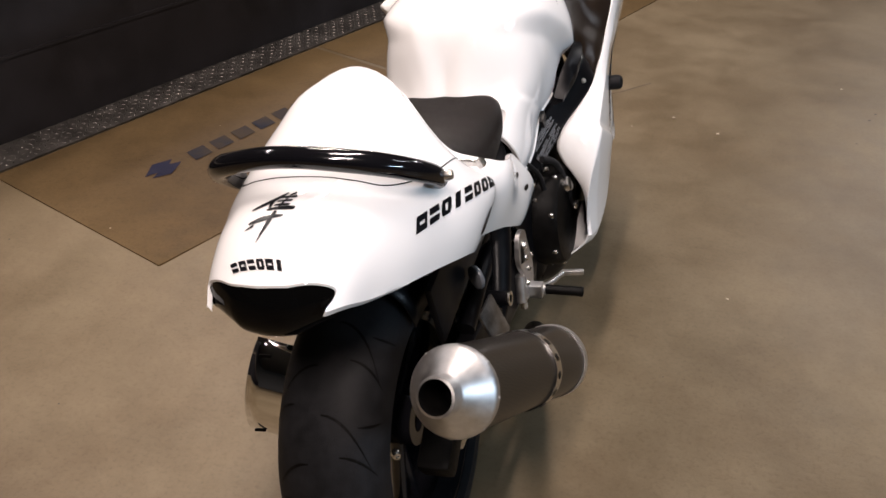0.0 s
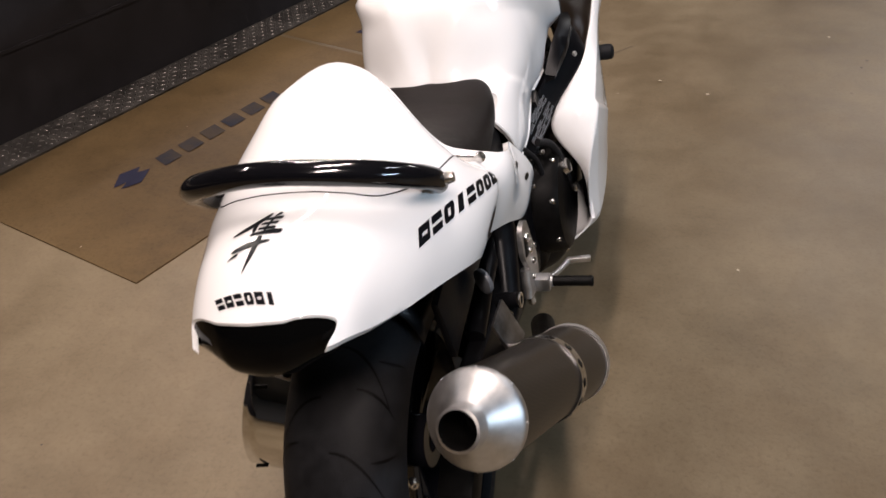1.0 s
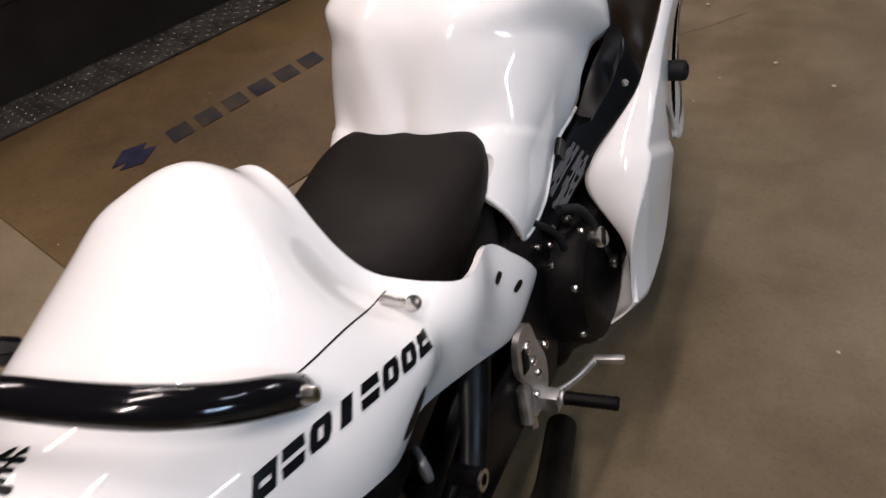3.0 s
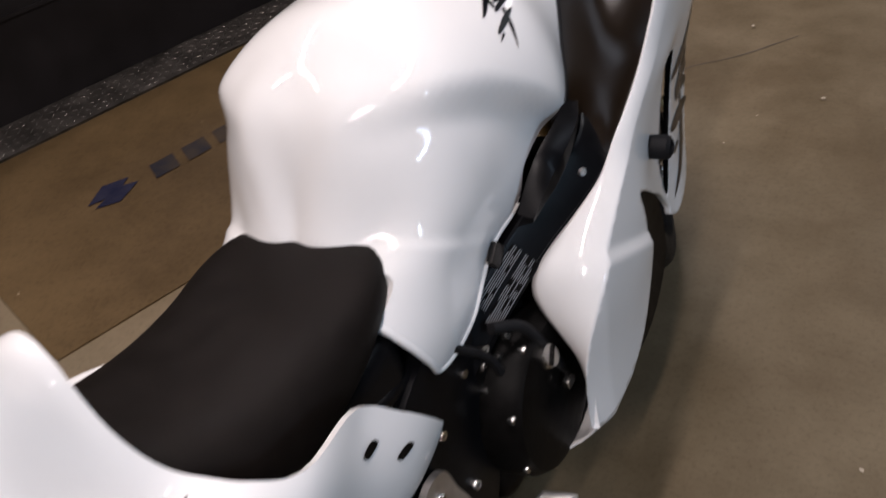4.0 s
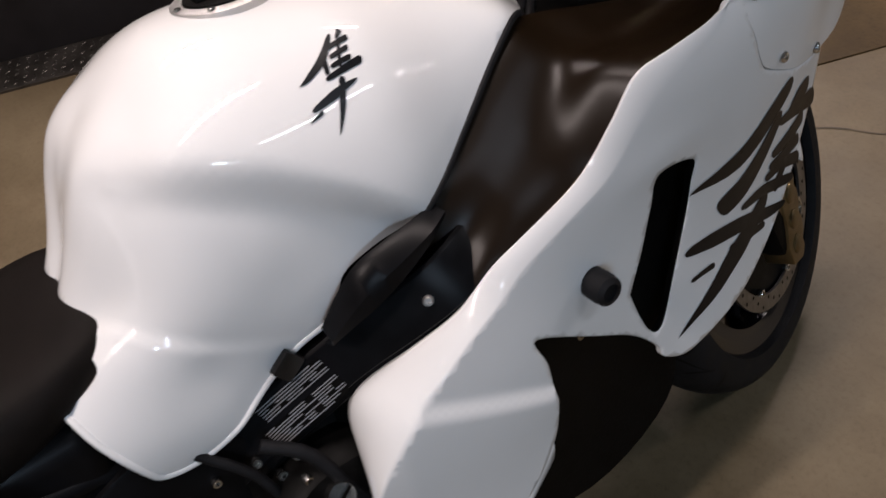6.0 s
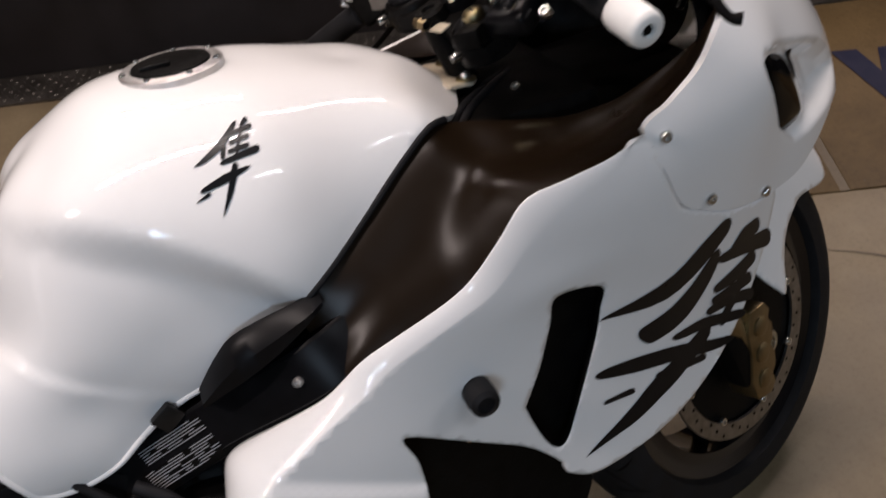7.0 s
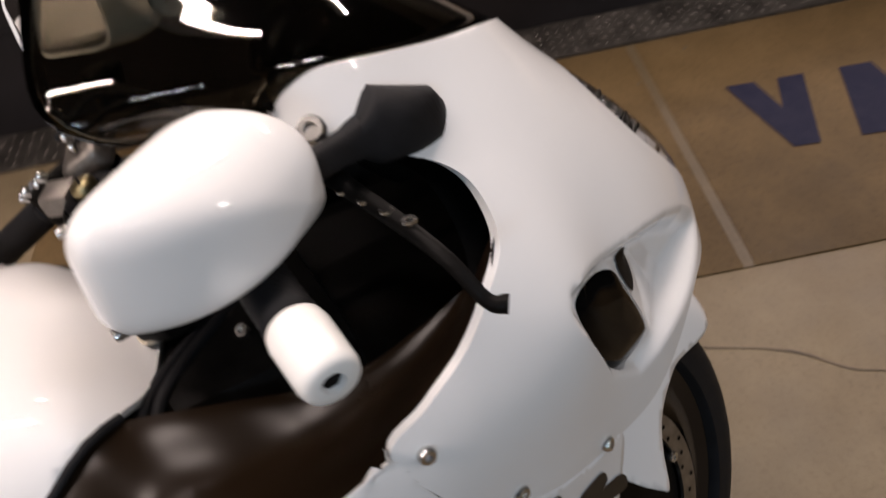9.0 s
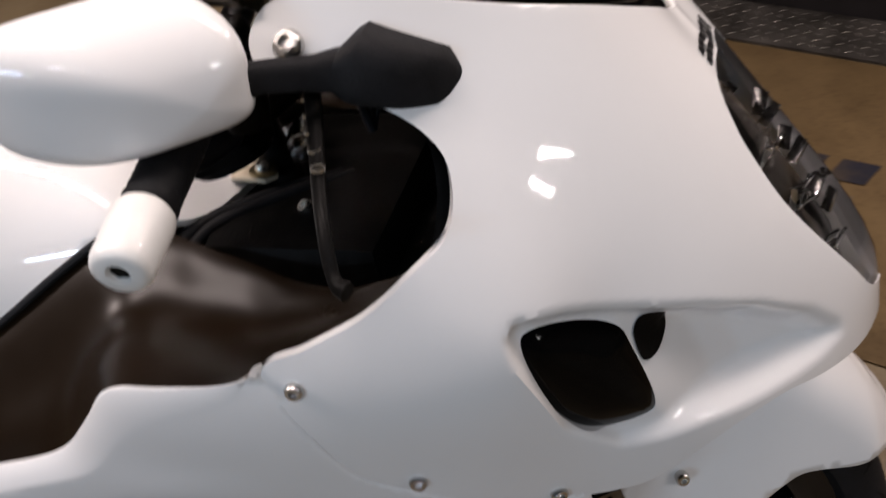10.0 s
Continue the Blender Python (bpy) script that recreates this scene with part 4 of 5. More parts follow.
# added black box that only stops the floor showing through the gap
part("gap_filler", box((.215, .18, .30), (0, .575, .455), bevel=.025, segs=3), DARKMETAL, frame_ob, "black filler box ahead of the rear wheel")

engine = holder("engine", label="black engine with a round side cover")
part("crankcase", box((.30, .40, .30), (0, .95, .36), bevel=.05, segs=4), DARKMETAL, engine)
part("cylinder_block", box((.32, .24, .26), (0, 1.02, .50), pose(0, 0, 0, -20, 0, 0), bevel=.03, segs=3), DARKMETAL, engine)
part("gearbox_case", box((.27, .26, .22), (0, .77, .36), bevel=.05, segs=4), DARKMETAL, engine)
for s in (1, -1):
    part("side_cover", lathe([(s * .14, .125), (s * .185, .122), (s * .200, .112), (s * .205, .09), (s * .205, 0)], "x", 48, (0, .865, .36)), DARKMETAL, engine, "black round engine cover")
    for k in range(7):
        a = k * .8 + .3
        bolt((s * .187, .865 + .117 * math.cos(a), .36 + .117 * math.sin(a)), (s, 0, 0), .0065, engine, "cover_bolt", STEEL, .007)
    bolt((s * .158, .764, .342), (s, 0, .2), .016, engine, "case_plug", ALU, .010)
    for y, z in ((.808, .47), (.79, .50), (.83, .49), (.775, .44), (.80, .405)):
        bolt((s * (.150 + .3 * (y - .78)), y, z), (s, 0, .3), .0065, engine, "case_bolt", STEEL, .008)
plug = part("filler_plug", lathe([(0, 0), (0, .0155), (-.004, .017), (-.012, .017)], "x", 28, (.216, .848, .447), pose(0, 0, 0, 0, -24, 0)), STEEL, engine, "slotted steel oil filler plug")
part("plug_slot", box((.003, .030, .004), (.2175, .848, .447), pose(0, 0, 0, 30, -24, 0)), DARKMETAL, plug)
part("pipe_clip", box((.012, .020, .014), (.219, .868, .380), bevel=.003), STEEL, engine)
part("hose", tube([(.17, .80, .53), (.19, .84, .50), (.205, .87, .42), (.20, .90, .36)], .008, 10, 5), RUBBER, engine)
part("hose", tube([(.15, .74, .55), (.165, .78, .50), (.17, .80, .44)], .006, 10, 5), RUBBER, engine)


def wheel(name, x, y, z, r, width, label, rear_wheel):
    hold = holder(name, label=label)
    rim = r - (.062 if not rear_wheel else .088)
    prof = []
    for t in np.linspace(-1, 1, 29):
        a = t * math.pi * 0.5
        prof.append((width / 2 * math.sin(a), rim + (r - rim) * (max(0, math.cos(a)) ** (0.66 if rear_wheel else 0.55))))
    prof += [(width / 2 - .012, rim - .006), (-width / 2 + .012, rim - .006)]
    part("tyre", lathe(prof, "x", 110, (x, y, z), closed_profile=True), RUBBER, hold, "black road tyre with sweeping grooves")

    def crown(t, ang, lift):
        a = t * math.pi * .5
        rr = rim + (r - rim) * math.cos(a) ** (0.66 if rear_wheel else 0.55) + lift
        return Vector((x + width / 2 * math.sin(a), y + rr * math.cos(ang), z + rr * math.sin(ang)))

    # dark strips just proud of the tread paint the grooves' shade
    bm = bmesh.new()
    n = 13 if rear_wheel else 15
    for k in range(n):
        for sgn in (1, -1):
            for t0, t1, a0, a1, w in ((.06, .74, 0, .30, .010), (.30, .80, .20, .32, .009), (.5, .86, .05, .02, .008)):
                base = 2 * math.pi * (k + (.5 if sgn < 0 else 0)) / n
                last = None
                for q in np.linspace(0, 1, 9):
                    t, an = sgn * (t0 + (t1 - t0) * q), base + a0 + (a1 - a0) * q * q
                    ww = w * math.sin(math.pi * (.12 + .76 * q))
                    pair = (bm.verts.new(crown(t, an - ww, .0007)), bm.verts.new(crown(t, an + ww, .0007)))
                    if last:
                        bm.faces.new((last[0], last[1], pair[1], pair[0]))
                    last = pair
    gr = part("tread_pattern", bm, DARKMETAL, hold, smooth=False)
    gr["kind"] = "stuff"
    part("rim", lathe([(-width / 2 + .01, rim + .004), (-width / 2 + .015, rim - .012), (-.04, rim - .03), (.04, rim - .03), (width / 2 - .015, rim - .012), (width / 2 - .01, rim + .004), (width / 2 - .02, rim - .02), (.045, rim - .045), (-.045, rim - .045), (-width / 2 + .02, rim - .02)], "x", 72, (x, y, z), closed_profile=True), BLACK_GLOSS, hold, "gloss black rim")
    part("hub", lathe([(-.05, .02), (-.05, .045), (.05, .045), (.05, .02)], "x", 32, (x, y, z), closed_profile=True), BLACK_GLOSS, hold)
    for k in range(3):
        a = k * 2 * math.pi / 3 + .4
        for da in (-.16, .16):
            p0 = (x, y + .04 * math.cos(a), z + .04 * math.sin(a))
            p1 = (x, y + (rim - .03) * math.cos(a + da), z + (rim - .03) * math.sin(a + da))
            part("spoke", tube([p0, p1], .013, 10, 3, flat=1.6), BLACK_GLOSS, hold)
    return hold


FRONT_Y, FRONT_Z, REAR_Y, REAR_Z = 1.598, .293, .155, .316
front = wheel("front_wheel", 0, FRONT_Y, FRONT_Z, .300, .12, "front wheel with a black rim and drilled discs", False)
wheel("rear_wheel", .008, REAR_Y, REAR_Z, .318, .182, "wide rear wheel with a black rim", True)
for s in (1, -1):
    d = part("brake_disc", lathe([(s * .066, .164), (s * .071, .164), (s * .071, .138), (s * .066, .138)], "x", 84, (0, FRONT_Y, FRONT_Z), closed_profile=True), DISC, front, "drilled steel brake disc")
    # flat dark dots on the disc's face, for the shade of drilled holes
    bm = bmesh.new()
    for k in range(48):
        a, rr = k * 2 * math.pi / 48, (.143, .150, .157)[k % 3]
        c = Vector((s * .0716, FRONT_Y + rr * math.cos(a), FRONT_Z + rr * math.sin(a)))
        bm.faces.new([bm.verts.new(c + Vector((0, .0032 * math.cos(b), .0032 * math.sin(b)))) for b in np.arange(8) * math.pi / 4])
    h = part("disc_holes", bm, DARKMETAL, d, smooth=False)
    h["kind"] = "stuff"
    part("disc_carrier", lathe([(s * .055, .136), (s * .063, .136), (s * .066, .08), (s * .066, .05), (s * .055, .05)], "x", 48, (0, FRONT_Y, FRONT_Z), closed_profile=True), DARKMETAL, d, "black disc carrier")
    for k in range(8):
        a = k * math.pi / 4 + .2
        bolt((s * .069, FRONT_Y + .134 * math.cos(a), FRONT_Z + .134 * math.sin(a)), (s, 0, 0), .0075, d, "disc_bobbin", STEEL, .006)

# the front wheel and fork, turned to the left about the raked steering axis
RAKE = radians(23.5)
STEER = Matrix.Translation((0, 1.629, .291)) @ Matrix.Rotation(radians(23), 4, Vector((0, -math.sin(RAKE), math.cos(RAKE)))) @ Matrix.Translation((0, -FRONT_Y, -FRONT_Z))
front.matrix_basis = STEER
fork = holder("front_fork", label="black upside-down front fork with gold calipers")
fork.matrix_basis = STEER
for s in (1, -1):
    part("fork_tube", tube([(s * .100, 1.478, .50), (s * .101, 1.430, .615), (s * .102, 1.385, .72)], [.027, .027, .0265], 24, 3), FRAME, fork)
    part("fork_slider", tube([(s * .098, 1.575, .265), (s * .100, 1.475, .51)], .0215, 20, 2), BRASS, fork, "gold fork slider")
    part("fork_foot", box((.042, .075, .10), (s * .098, 1.560, .300), pose(0, 0, 0, 17, 0, 0), bevel=.012), DARKMETAL, fork)
    LOBES = [(-.024, .070), (.012, .074), (.024, .060), (.019, .047), (.027, .036), (.028, .014), (.021, .002), (.029, -.010), (.029, -.032), (.020, -.044), (.026, -.058), (.014, -.074), (-.020, -.072), (-.030, -.040), (-.026, 0), (-.031, .040)]
    cal = part("brake_caliper", prism(LOBES, .048, pose(0, 0, 0, -6, 0, 0) @ pose(0, 0, 0, 0, 0, 90), (s * .100 + .024, 1.578, .290), .004), BRASS, fork, "gold front brake caliper")
    for k in (-1, 0, 1):
        part("piston_cap", lathe([(0, .016), (.006, .015), (.008, .011), (.008, 0)], "x", 24, (s * .121 - (.0 if s > 0 else .008), 1.575 + .004 * k, .290 + .042 * k), None if s > 0 else pose(0, 0, 0, 0, 0, 180)), BRASS, cal)
    part("axle_cap", lathe([(s * .100, .02), (s * .122, .019), (s * .124, .012), (s * .118, .010), (s * .118, 0)], "x", 24, (0, FRONT_Y, FRONT_Z)), STEEL, fork)


# front fender
fd = holder("front_fender", label="glossy white front fender with pointed side skirts")
fd.matrix_basis = STEER
ARC = [(24, .328), (26, .336), (32, .340), (45, .341), (60, .341), (75, .341), (90, .341), (105, .342), (118, .342)]
LOWER = [(118, .314), (104, .310), (92, .306)]
SKIRT = [(1.556, .530), (1.556, .495), (1.574, .446), (1.617, .385), (1.647, .352), (1.656, .344), (1.662, .354), (1.672, .395), (1.692, .430), (1.726, .454), (1.752, .462), (1.806, .456), (1.834, .462), (1.870, .448)]


def round_axle(deg, r):
    return FRONT_Y + r * math.cos(radians(deg)), FRONT_Z + r * math.sin(radians(deg))


arc_in = [tuple(p) for p in spline([round_axle(a, r) for a, r in ARC], 5)]
low_in = [tuple(p) for p in spline([round_axle(a, r) for a, r in LOWER] + SKIRT, 4)]


class FenderSkin:
    """Half the fender: u is y, v is z, the half width grows from nothing at the crown."""

    def place(self, u, v, off=0.0):
        a, r = math.degrees(math.atan2(v - FRONT_Z, u - FRONT_Y)), math.hypot(u - FRONT_Y, v - FRONT_Z)
        d = max(0, float(np.interp(a, [q[0] for q in ARC], [q[1] for q in ARC])) - r)
        nose = min(1, max(0, (1.926 - u) / .10)) ** .5
        w = .098 * nose * math.sqrt(max(0, 1 - (1 - min(1, d / .062)) ** 2.3)) + .10 * max(0, d - .05)
        return Vector((max(0.0, w), u, v))


half_fender = sheet(FenderSkin(), arc_in + low_in, step=.009, smooth=False)
other = half_fender.copy()
bm = merge(half_fender, flip_x(other))
bmesh.ops.remove_doubles(bm, verts=bm.verts, dist=.0008)
bmesh.ops.recalc_face_normals(bm, faces=bm.faces)
shell(part("fender_shell", bm, WHITE, fd, sharp=80), .004)
for s in (1, -1):
    bolt((s * .113, 1.617, .490), (s, 0, 0), .007, fd, "fender_bolt", STEEL, .006)

# swing arm, chain side, dark filler sheet round the wheel
arm = holder("swing_arm", label="black swing arm beside the rear wheel")
for s in (1, -1):
    part("arm_beam", box((.040, .60, .115), (s * .122, .41, .345), pose(0, 0, 0, -2, 0, 0), bevel=.012), FRAME, arm)
    part("arm_brace", tube([(s * .118, .66, .42), (s * .120, .50, .47), (s * .122, .30, .42)], .018, 12, 4), FRAME, arm)
    part("axle_nut", lathe([(s * .138, .018), (s * .152, .018), (s * .156, .012), (s * .156, 0)], "x", 6, (0, REAR_Y, REAR_Z)), STEEL, arm)
    part("axle_block", box((.02, .07, .06), (s * .140, REAR_Y, REAR_Z), bevel=.006), STEEL, arm)
part("under_tray", box((.17, .26, .03), (0, .24, .675), pose(0, 0, 0, 10, 0, 0), bevel=.01), FRAME, bike, "black tray under the tail")
for s in (1, -1):
    part("side_tray", box((.012, .30, .12), (s * .140, .28, .590), pose(0, 0, 0, 10, 0, 0), bevel=.004), FRAME, bike, "black inner panel under the tail")
part("rear_caliper", box((.06, .09, .05), (.150, .03, .375), pose(0, 0, 0, 30, 0, 0), bevel=.012), DARKMETAL, arm, "steel rear brake caliper")
bolt((.075, .012, .369), (.6, -.8, 0), .008, arm, "caliper_bolt", STEEL, .010)
# added dark sheet, in place of the shade ahead of the rear tyre
rows = []
for a in np.linspace(radians(-20), radians(100), 22):
    rows.append([(.112 * math.sin(b * math.pi / 2), REAR_Y + (.345 - .10 * abs(b) ** 2.4) * math.cos(a), REAR_Z + (.345 - .10 * abs(b) ** 2.4) * math.sin(a)) for b in np.linspace(-1, 1, 15)])
shell(part("wheel_filler", loft(rows), FRAME, arm, "black filler sheet round the rear wheel"), .003)
# added dark box standing in for the shade between tyre and pivot
part("dark_filler", box((.22, .20, .24), (0, .56, .46), bevel=.03, segs=3), FRAME, bike, "black filler box behind the engine")
part("shock", tube([(.0, .55, .36), (.0, .60, .60)], .03, 14, 2), STEEL, arm)


# exhaust
def can(sgn, sleeve, label):
    a, b = Vector((sgn * .240, -.115, .612)), Vector((sgn * .278, .308, .353))
    hold = holder("silencer", label=label)
    L = (b - a).length
    turn = aim(a, b)
    R = .0655
    part("sleeve", lathe([(.040, R), (L - .01, R)], "y", 64, a, turn), sleeve, hold)
    part("end_cone", lathe([(-.026, .0255), (-.025, .0292), (-.006, .0298), (-.002, .0308), (.000, .0315), (.028, .0625), (.033, .0665), (.038, .0680), (.044, .0682), (.046, .0670)], "y", 64, a, turn), ALU, hold, "brushed alloy end cone")
    part("tip_bore", lathe([(-.026, .0255), (-.018, .0248), (.06, .024), (.06, 0)], "y", 40, a, turn), DARKMETAL, hold, "dark outlet bore")
    part("front_ring", lathe([(L - .014, R + .0005), (L - .014, R + .0022), (L + .002, R + .0022), (L + .004, R - .01), (L + .03, .03)], "y", 64, a, turn), ALU, hold)
    st = part("strap", lathe([(.312, R + .0005), (.312, R + .003), (.338, R + .003), (.338, R + .0005)], "y", 64, a, turn), STEEL, hold, "steel hanger strap with slots")
    for k in range(14):
        q = a + turn @ Vector((math.cos(k * .449) * (R + .0032), (.325), math.sin(k * .449) * (R + .0032)))
        n = turn.to_3x3() @ Vector((math.cos(k * .449), 0, math.sin(k * .449)))
        part("strap_slot", box((.001, .011, .009), q, n.to_track_quat("X", "Y").to_matrix().to_4x4()), DARKMETAL, st)
    for k in range(8):
        q = a + turn @ Vector((math.cos(k * .785) * .0678, .041, math.sin(k * .785) * .0678))
        n = turn.to_3x3() @ Vector((math.cos(k * .785), 0, math.sin(k * .785)))
        bolt(q, n, .0030, hold, "rivet", ALU, .0012)
    top = a + turn @ Vector((-sgn * .02, (.325), R))
    part("hanger", box((.006, .07, .075), top + Vector((-sgn * .030, .0, .015)), pose(0, 0, 0, 0, -sgn * 20, 0), bevel=.002), DISC, hold, "dull alloy hanger bracket")
    part("link_pipe", tube([b, b + Vector((-sgn * .05, .08, -.06)), (sgn * .17, .56, .17), (sgn * .12, .74, .10)], [.034, .030, .027, .027], 20, 5), DARKMETAL, hold, "dark link pipe")
    return hold


can(1, CARBON, "dark carbon silencer with an alloy end cone")

# chromed plate holder on the other side of the rear tyre
hold = holder("plate_holder", label="chromed side-mounted plate holder by the rear tyre")
rows = []
for z in np.linspace(-.098, .098, 21):
    q = float(z) / .098
    rows.append([(x, -.034 * math.cos(q * 1.5) + .012 * abs(q) ** 8, float(z)) for x in np.linspace(-.055, .055, 5)])
bm = loft(rows)
bmesh.ops.transform(bm, matrix=pose(-.160, .080, .420, -10, 14, 0), verts=bm.verts)
shell(part("holder_plate", bm, CHROME, hold), .004)
for z in (.078, -.078):
    part("fixing_slot", box((.020, .003, .006), pose(-.160, .080, .420, -10, 14, 0) @ Vector((-.030, -.015, z)), pose(0, 0, 0, -10, 14, 20), bevel=.0008), DARKMETAL, hold)
part("holder_arm", box((.08, .012, .02), (-.14, .10, .36), bevel=.003), FRAME, hold)

# rider's foot controls
foot = holder("foot_control", label="polished alloy rearset with a knurled footpeg")
plate_o = [(.585, .300), (.600, .345), (.575, .395), (.585, .440), (.612, .452), (.640, .440), (.650, .400), (.668, .345), (.655, .300), (.620, .288)]
bm = bmesh.new()
o = spline(plate_o, 3, True)
f = bm.faces.new([bm.verts.new((0, float(a), float(b))) for a, b in o])
g = bmesh.ops.extrude_face_region(bm, geom=[f])
bmesh.ops.translate(bm, vec=(.010, 0, 0), verts=[v for v in g["geom"] if isinstance(v, bmesh.types.BMVert)])
bmesh.ops.recalc_face_normals(bm, faces=bm.faces)
bmesh.ops.translate(bm, vec=(.148, 0, 0), verts=bm.verts)
pl = part("rearset_plate", bm, ALU, foot, "alloy rearset plate", sharp=30)
for y, z, r in ((.612, .418, .010), (.618, .385, .008), (.628, .352, .007), (.606, .328, .006)):
    bolt((.158, y, z), (1, 0, 0), r, foot, "rearset_bolt", STEEL, .006)
# black block on the uncut plate, painting an opening's shade
part("plate_window", box((.004, .022, .040), (.158, .600, .405), pose(0, 0, 0, -15, 0, 0), bevel=.0015), DARKMETAL, pl, "black block for a shaded cut-out in the plate")
part("clevis", box((.030, .026, .030), (.172, .624, .300), bevel=.003), ALU, foot)
part("footpeg", lathe([(0, .0075), (.004, .0115)] + [(.008 + k * .004, .0115 if k % 2 else .0102) for k in range(20)] + [(.089, .0115), (.092, .009), (.092, 0)], "x", 20, (.180, .636, .294), pose(0, 0, 0, 0, 8, 8)), DARKMETAL, foot, "dark knurled footpeg")
part("peg_collar", lathe([(0, .0125), (.012, .0125), (.012, .008)], "x", 20, (.178, .636, .294)), ALU, foot)
part("brake_pedal", tube([(.168, .640, .292), (.182, .690, .272), (.196, .742, .262), (.200, .758, .260)], .0065, 10, 4), ALU, foot, "alloy brake pedal")
part("pedal_tip", box((.052, .014, .012), (.222, .762, .259), pose(0, 0, 0, 0, 4, 12), bevel=.004), ALU, foot)
part("master_cylinder", tube([(.150, .575, .30), (.150, .585, .36)], .011, 14, 2), ALU, foot)
part("heel_bolt", tube([(.150, .590, .275), (.150, .588, .302)], .009, 6, 2), STEEL, foot)

# passenger hanger and reflector
hang = holder("peg_hanger", label="black passenger peg hanger")
for s in (1, -1):
    part("hanger_arm", tube([(s * .165, .46, .565), (s * .176, .41, .515), (s * .184, .345, .455), (s * .186, .29, .445)], [.026, .022, .018, .016], 12, 4, flat=.5), FRAME, hang)
    part("hanger_boss", tube([(s * .165, .335, .470), (s * .205, .330, .474)], .014, 16, 2), FRAME, hang)
    part("boss_washer", lathe([(0, .008), (0, .014), (s * .003, .014), (s * .003, .008)], "x", 20, (s * .206, .330, .474)), STEEL, hang)
    bolt((s * .190, .285, .430), (s, 0, .4), .007, hang, "hanger_bolt", STEEL, .007)
    bolt((s * .190, .300, .465), (s, 0, .4), .006, hang, "hanger_bolt", STEEL, .007)
    part("reflector", lathe([(0, 0), (0, .021), (.004, .023), (.008, .022), (.010, .018), (.010, 0)], "y", 28, (s * .170, .285, .550), pose(0, 0, 0, 0, 0, -s * 40 + 180)), LABEL, hang, "dull oval reflector")

# ---- the cockpit ----
part("tank_cap", lathe([(-.006, .0575), (.002, .058), (.004, .0555), (.0042, .0455), (.0032, .0445), (.0032, 0)], "z", 64, (-.006, .992, .9190), pose(0, 0, 0, -2.5, 0, 0)), ALU, body, "brushed alloy filler cap ring")
lid = part("cap_lid", lathe([(.0034, .0445), (.0058, .0435), (.0064, .040), (.0064, 0)], "z", 48, (-.006, .992, .9190), pose(0, 0, 0, -2.5, 0, 0)), DARKMETAL, body, "dark filler cap lid")
part("lock_cover", box((.018, .034, .006), (0, .975, .9275), pose(0, 0, 0, -2.5, 0, 0), bevel=.002), DARKMETAL, lid)
for k in range(7):
    a = k * 2 * math.pi / 7 + .3
    bolt((-.006 + .0525 * math.cos(a), .992 + .0525 * math.sin(a), .9223 - .0023 * math.sin(a)), (0, 0, 1), .0038, body, "cap_bolt", STEEL, .003)

brk = part("tank_bracket", prism([(-.050, .020), (-.047, -.010), (-.036, -.018), (-.024, -.012), (-.016, .004), (0, .008), (.016, .004), (.024, -.012), (.036, -.018), (.047, -.010), (.050, .020), (.030, .034), (-.030, .034)], .005, pose(0, 0, 0, 82, 0, 0), (0, 1.306, .812), .0012), CREAM, bike, "cream painted tank bracket")
for x in (-.036, .036):
    part("bracket_washer", lathe([(0, .0125), (.002, .0125), (.003, .010), (.003, 0)], "z", 24, (x, 1.311, .817), pose(0, 0, 0, -8, 0, 0)), BRONZE, brk)
    bolt((x, 1.311, .819), (0, .12, 1), .0072, brk, "bracket_bolt", STEEL, .007)

crown = holder("top_yoke", label="black top yoke with gold fork caps and ignition lock")
YOKE = pose(0, 0, 0, 17, 0, 6)


def on_yoke(x, y, z):
    """A place on the yoke: across the fork, forward, and up along the steering axis."""
    return Vector((.011, 1.304, .902)) + YOKE.to_3x3() @ Vector((x, y, z))


